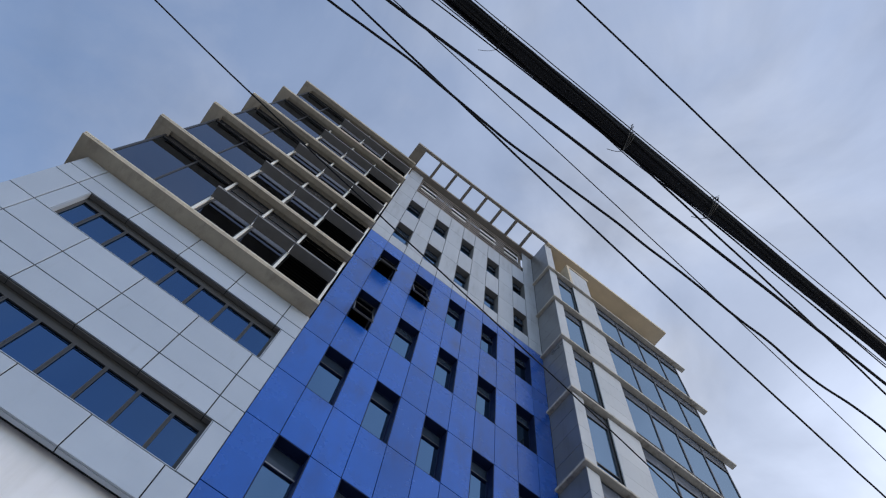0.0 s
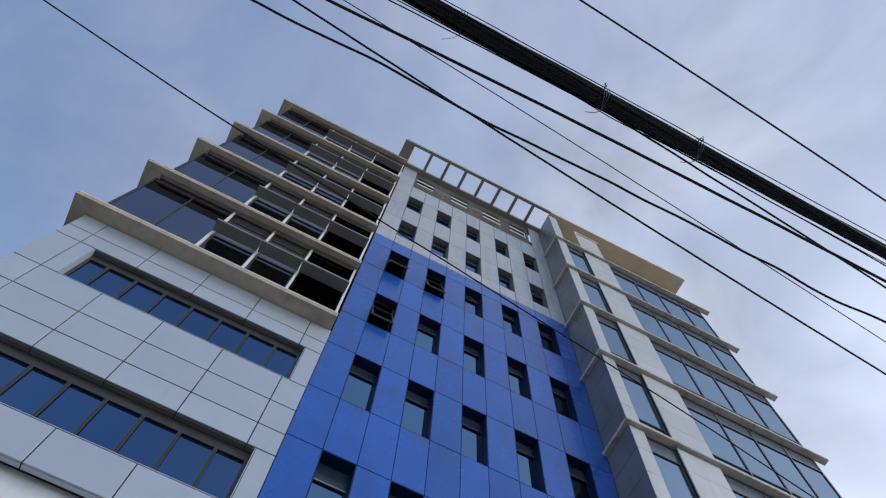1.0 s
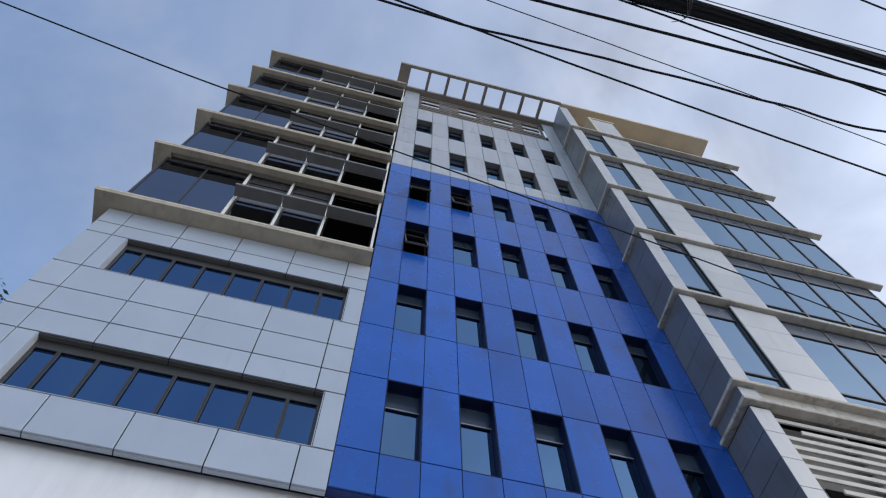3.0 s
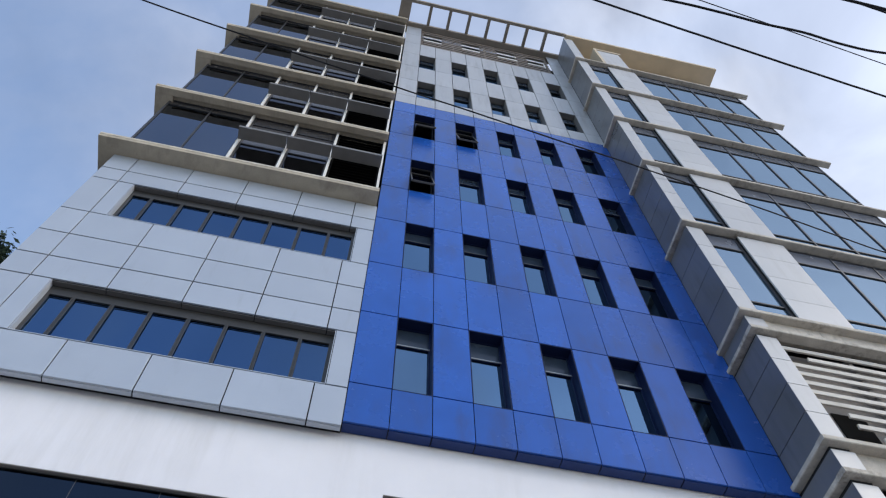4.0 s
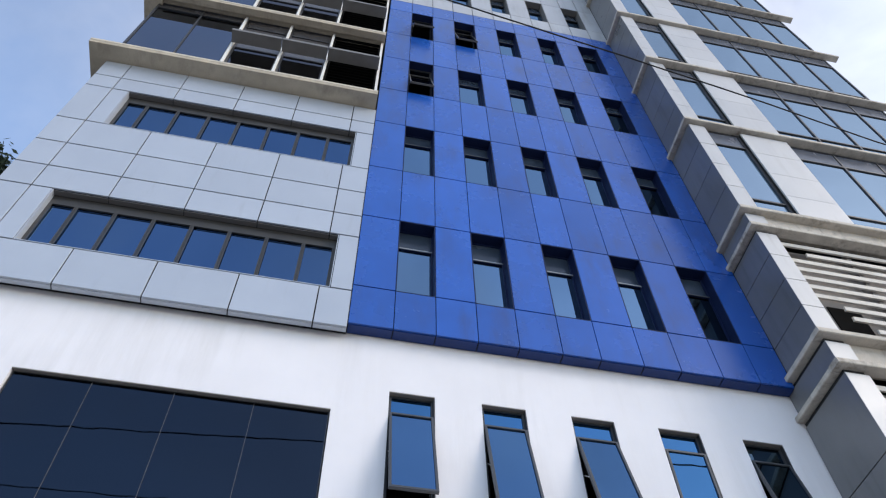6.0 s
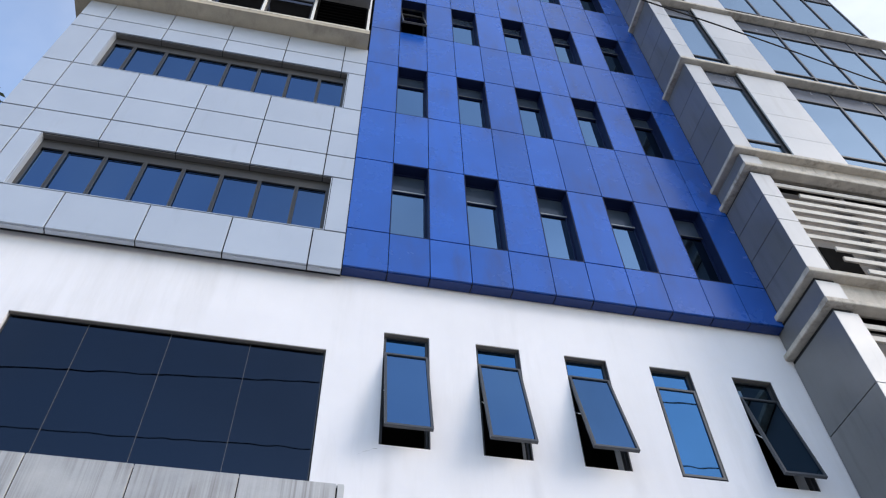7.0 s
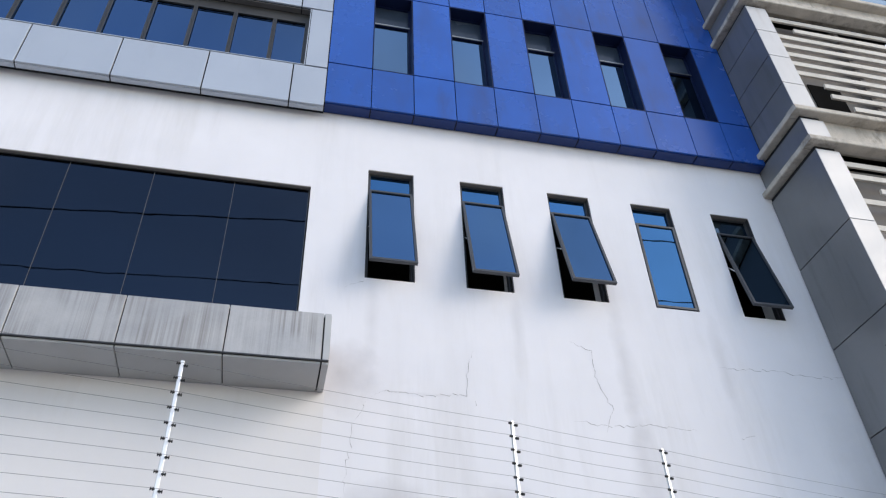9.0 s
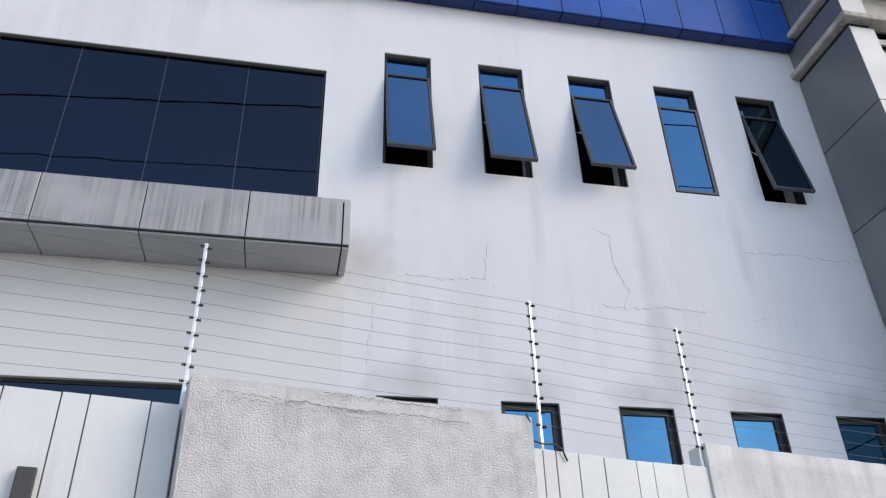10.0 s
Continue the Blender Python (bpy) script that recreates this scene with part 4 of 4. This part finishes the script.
def fence_post(s, base, length, bent):
    """A square tube with ten pairs of insulators."""
    foot = FENCE @ Vector((s, 0.0, base))
    bm = box(-0.009, 0.009, -0.009, 0.009, -0.04, length, bevel=0.002)
    ob = part("fence_post", bm, M_ZINC)
    ob.matrix_world = Matrix.Translation(foot) @ Matrix.Rotation(TURN + radians(bent), 4, "Z")
    tagged(ob, "galvanised electric-fence post with black insulators on the wall", "fence post", "electric fence posts")
    for i in range(10):
        z = length - 0.025 - i * (length - 0.09) / 9.3
        for sx in (-1, 1):
            parts = bmesh.new()
            for off, rad, half in ((0.011, 0.005, 0.004), (0.015, 0.0085, 0.0025), (0.020, 0.004, 0.004), (0.025, 0.008, 0.0025)):
                ring = tube([(sx * (off - half), -0.012, z - 0.004 * sx), (sx * (off + half), -0.012, z - 0.004 * sx)], rad, 10)
                merge(parts, ring)
            part("insulator", parts, M_PLASTIC, ob)
    return ob


POSTS = [(0.002, 2.89, 0.832), (1.868, 2.885, 0.85), (2.944, 2.871, 0.867)]
for s, base, length in POSTS:
    fence_post(s, base, length, 0)
fence_post(-2.6, 2.85, 0.85, 0)
fence_post(5.2, 2.86, 0.86, 0)
spots = [(-2.6, 2.85, 0.85), *POSTS, (5.2, 2.86, 0.86)]
for i in range(10):
    pts = []
    for s, base, length in spots:
        pts.append((s, base + length - 0.025 - i * (length - 0.09) / 9.3))
    line = []
    for (sa, za), (sb, zb) in zip(pts, pts[1:]):
        for f in (0, 0.25, 0.5, 0.75):
            line.append(FENCE @ Vector((sa + (sb - sa) * f, -0.032, za + (zb - za) * f - 0.012 * 4 * f * (1 - f))))
    line.append(FENCE @ Vector((pts[-1][0], -0.032, pts[-1][1])))
    wire = part("fence_wire", tube(line, 0.0010, 5), M_WIRE)
    tagged(wire, "thin taut steel wire of the electric fence", "wire", "electric fence wires")
lead = [FENCE @ Vector(p) for p in ((1.66, -0.215, 2.955), (1.69, -0.20, 2.91), (1.76, -0.06, 2.875), (1.86, -0.03, 2.87), (1.93, -0.03, 2.875), (1.97, -0.035, 2.85), (2.0, -0.03, 2.79))]
tagged(part("fence_lead", tube(lead, 0.005, 6), M_PLASTIC), "loose black lead looped round the post foot", "cable")


# ---- overhead cables ----
ENDS = (-16.0, 18.0)     # where the street's poles stand
cable_ends = []


def eased(a, b, c, x, lo=-3.0, hi=7.0):
    """The curve a*x*x + b*x + c, run on straight past lo and hi."""
    near_x = min(max(x, lo), hi)
    return a * near_x * near_x + b * near_x + c + (2 * a * near_x + b) * (x - near_x)


def cable(curve, height, radius, label, seed=0, wobble=0.0, bends=()):
    """A cable along the street: a plan curve and its height, with slack bends as (x, y)."""
    line = []
    for i in range(481):
        x = ENDS[0] + (ENDS[1] - ENDS[0]) * i / 480
        y = eased(*curve, x)
        if bends:
            xs, ys = np.array(bends).T
            y += float(np.mean(np.interp(np.linspace(x - 0.12, x + 0.12, 5), xs, ys, 0.0, 0.0)))
        line.append((x, y + wobble * noise.noise((x * 2.2, seed, 0)), height + wobble * noise.noise((x * 1.7, seed, 5))))
    cable_ends.extend((line[0], line[-1]))
    ob = part("overhead_cable", tube(line, radius, 8), M_CABLE)
    return tagged(ob, label, "cable", "overhead cables")


cable((-0.001, 0.1213, -5.158), 8.0, 0.0066, "single black cable slung low across the facade", 0, 0.003, bends=[(-3.5, -0.015), (-1.84, 0.016), (-0.54, 0.015), (0.76, 0.0), (2.06, -0.0155), (3.36, -0.015), (4.8, 0.015)])
cable((-0.00116, 0.0946, -5.747), 13.1, 0.0155, "taut black overhead cable", 1, 0.004)
SLACK = [(-1.3, 0.012), (-0.57, -0.022), (0.5, 0.019), (0.7, 0.002), (1.05, 0.005), (1.57, -0.012), (1.78, 0.0), (2.09, -0.014), (2.8, 0.004), (3.14, -0.006), (3.4, 0.016), (3.75, 0.024), (4.0, -0.006), (4.41, -0.016)]
cable((-0.0005, -0.0015, -6.2605), 8.0, 0.0100, "slack wavy black overhead cable", 2, 0.006, bends=SLACK)
cable((0.0037, -0.0213, -6.592), 7.2, 0.0106, "thick black overhead cable", 3, 0.003)
cable((0.00144, 0.0763, -6.335), 10.5, 0.0058, "thin black overhead wire", 4, 0.003)
cable((0.0019, 0.0674, -7.823), 12.9, 0.0135, "taut black overhead cable apart from the bundle", 7, 0.002)
BUNDLE_Z = 7.5
cable((0.0040, 0.0553, -6.819), BUNDLE_Z + 0.03, 0.0075, "black cable peeling away from the bundle", 5, 0.004)
cable((0.0055, -0.008, -6.747), BUNDLE_Z, 0.0048, "thin black cable beside the bundle", 6, 0.004)
cable((-0.0006, 0.0150, -6.9105), BUNDLE_Z, 0.0036, "thin black wire strung along the bundle", 8, 0.003)
cable((0.0002, 0.0110, -6.761), BUNDLE_Z - 0.02, 0.0038, "thin black wire strung along the bundle", 9, 0.004, bends=[(0.9, 0.0), (1.2, 0.018), (1.6, 0.0)])

# thickness of the bundle along the street
GIRTH = np.array([(-16.0, 0.8), (-0.4, 1.0), (0.55, 0.96), (1.1, 0.92), (1.9, 0.86), (2.5, 0.80), (3.5, 0.82), (18.0, 0.8)])
rnd = random.Random(11)
bundle = None
for n in range(38):
    ang, far = rnd.uniform(0, 6.283), 0.064 * math.sqrt(rnd.random()) if n else 0.0
    loose = rnd.choice((0.005, 0.006, 0.007, 0.014))
    line = []
    for i in range(401):
        x = ENDS[0] + (ENDS[1] - ENDS[0]) * i / 400
        y = eased(-0.0003, 0.0128, -6.829, x)
        k = float(np.interp(x, GIRTH[:, 0], GIRTH[:, 1]))
        turn = ang + 0.5 * x
        line.append((x, y + k * far * math.cos(turn) + loose * noise.noise((x * 2.0, n, 0)), BUNDLE_Z + k * far * math.sin(turn) + loose * noise.noise((x * 2.0, n, 7))))
    ob = part("strand" if n else "lashed_cable", tube(line, rnd.uniform(0.009, 0.014) if n else 0.048, 7), M_CABLE, bundle)
    if bundle is None:
        bundle = tagged(ob, "thick lashed bundle of black overhead cables", "cable")
        cable_ends.extend((line[0], line[-1]))
for x, r, tails in ((-0.08, 0.083, 0), (1.05, 0.082, 2), (1.83, 0.076, 3)):
    y = eased(-0.0003, 0.0128, -6.829, x)
    for j in range(3):
        ring = [(x + 0.012 * j + (0.03 - 0.012 * j) * math.cos(a), y + r * math.cos(a), BUNDLE_Z + r * math.sin(a)) for a in [6.283 * i / 20 for i in range(21)]]
        part("lashing", tube(ring, 0.0028, 6), M_BRONZE if x > 0.5 else M_CABLE, bundle)
    for j in range(tails):
        sx, sy = rnd.uniform(-0.035, 0.035), rnd.uniform(-0.015, 0.015)
        tail = [(x - 0.02, y - r + 0.01, BUNDLE_Z - 0.02), (x + sx * 0.4 - 0.02, y - r - 0.012, BUNDLE_Z - 0.03), (x + sx - 0.01, y - r - 0.03 + sy, BUNDLE_Z - 0.035), (x + sx * 1.6, y - r - 0.012 + sy, BUNDLE_Z - 0.04)]
        part("loose_end", tube(tail, 0.0026, 5), M_CABLE, bundle)
    drop = 0.075 if x < 0.5 else 0.045
    hang = [(x + 0.03, y + r * 0.95, BUNDLE_Z - 0.02), (x, y + r + drop * 0.4, BUNDLE_Z - 0.04), (x - 0.03, y + r + drop * 0.7, BUNDLE_Z - 0.05), (x - 0.07, y + r + drop, BUNDLE_Z - 0.06)]
    part("loose_end", tube(hang, 0.0018 if x < 0.5 else 0.0026, 5), M_CABLE, bundle)


def utility_pole(x, held):
    """A tapered concrete pole; each cable that it carries rests on a steel arm."""
    y = sum(p[1] for p in held) / len(held)
    top = max(p[2] for p in held) + 0.5
    sides = 12
    bm = bmesh.new()
    rings = [[bm.verts.new((x + rad * math.cos(a), y + rad * math.sin(a), z)) for a in [2 * math.pi * k / sides for k in range(sides)]] for z, rad in ((0.0, 0.21), (top * 0.5, 0.16), (top, 0.11))]
    for a, b in zip(rings, rings[1:]):
        for k in range(sides):
            bm.faces.new((a[k], a[(k + 1) % sides], b[(k + 1) % sides], b[k])).smooth = True
    bm.faces.new(rings[-1])
    bm.faces.new(rings[0][::-1])
    ob = tagged(part("utility_pole", bm, M_GROUND), "grey concrete utility pole carrying the street cables", "utility pole", "utility poles")
    for px, py, pz in held:
        part("cross_arm", box(x - 0.04, x + 0.04, min(y, py - 0.05), max(y, py + 0.05), pz - 0.09, pz), M_ZINC, ob)


for x in ENDS:
    utility_pole(x, [p for p in cable_ends if abs(p[0] - x) < 0.01])


# ---- tree beside the building ----
def tree(x, y, height, seed):
    r = random.Random(seed)
    ob = empty("tree", "leafy green tree beyond the building's corner", "tree")
    ob.location = (x, y, 0)
    trunk = bmesh.new()
    path = [(0.15 * math.sin(i), 0.12 * math.cos(i * 1.3), height * 0.8 * i / 8) for i in range(9)]
    rings = []
    for i, p in enumerate(path):
        rad = 0.22 * (1 - 0.8 * i / 8)
        rings.append([trunk.verts.new((p[0] + rad * math.cos(a), p[1] + rad * math.sin(a), p[2])) for a in [6.283 * k / 10 for k in range(10)]])
    for a, b in zip(rings, rings[1:]):
        for k in range(10):
            trunk.faces.new((a[k], a[(k + 1) % 10], b[(k + 1) % 10], b[k])).smooth = True
    part("trunk", trunk, M_BARK, ob)
    clumps = []
    for i in range(26):
        z = height * r.uniform(0.45, 0.8)
        a, reach = r.uniform(0, 6.283), r.uniform(0.8, 2.4) * (1.15 - z / height * 0.6)
        tip = (reach * math.cos(a), reach * math.sin(a), min(z + reach * r.uniform(0.4, 1.0), height - 0.5))
        part("limb", tube([(0, 0, z - 0.6), (tip[0] * 0.5, tip[1] * 0.5, (z + tip[2]) / 2 - 0.2), tip], 0.035, 6), M_BARK, ob)
        clumps.append(Vector(tip))
    clumps += [Vector((r.uniform(-0.5, 0.5), r.uniform(-0.5, 0.5), height - r.uniform(0.2, 1.2))) for _ in range(12)]
    verts, faces = [], []
    for c in clumps:
        for _ in range(1500):
            d = Vector((r.gauss(0, 0.27), r.gauss(0, 0.27), r.gauss(0, 0.22)))
            p = c + d
            u = Vector((r.gauss(0, 1), r.gauss(0, 1), r.gauss(0, 1))).normalized()
            v = u.cross(Vector((r.gauss(0, 1), r.gauss(0, 1), r.gauss(0, 1)))).normalized()
            s = r.uniform(0.055, 0.105)
            b = len(verts)
            verts += [p - u * s, p + v * s * 0.4, p + u * s, p - v * s * 0.4]
            faces.append((b, b + 1, b + 2, b + 3))
    me = bpy.data.meshes.new("crown")
    me.from_pydata([tuple(v) for v in verts], [], faces)
    me.materials.append(M_LEAF)
    crown = new("crown", me)
    crown.parent = ob
    return ob


tree(-7.75, 2.4, 16.3, 5)
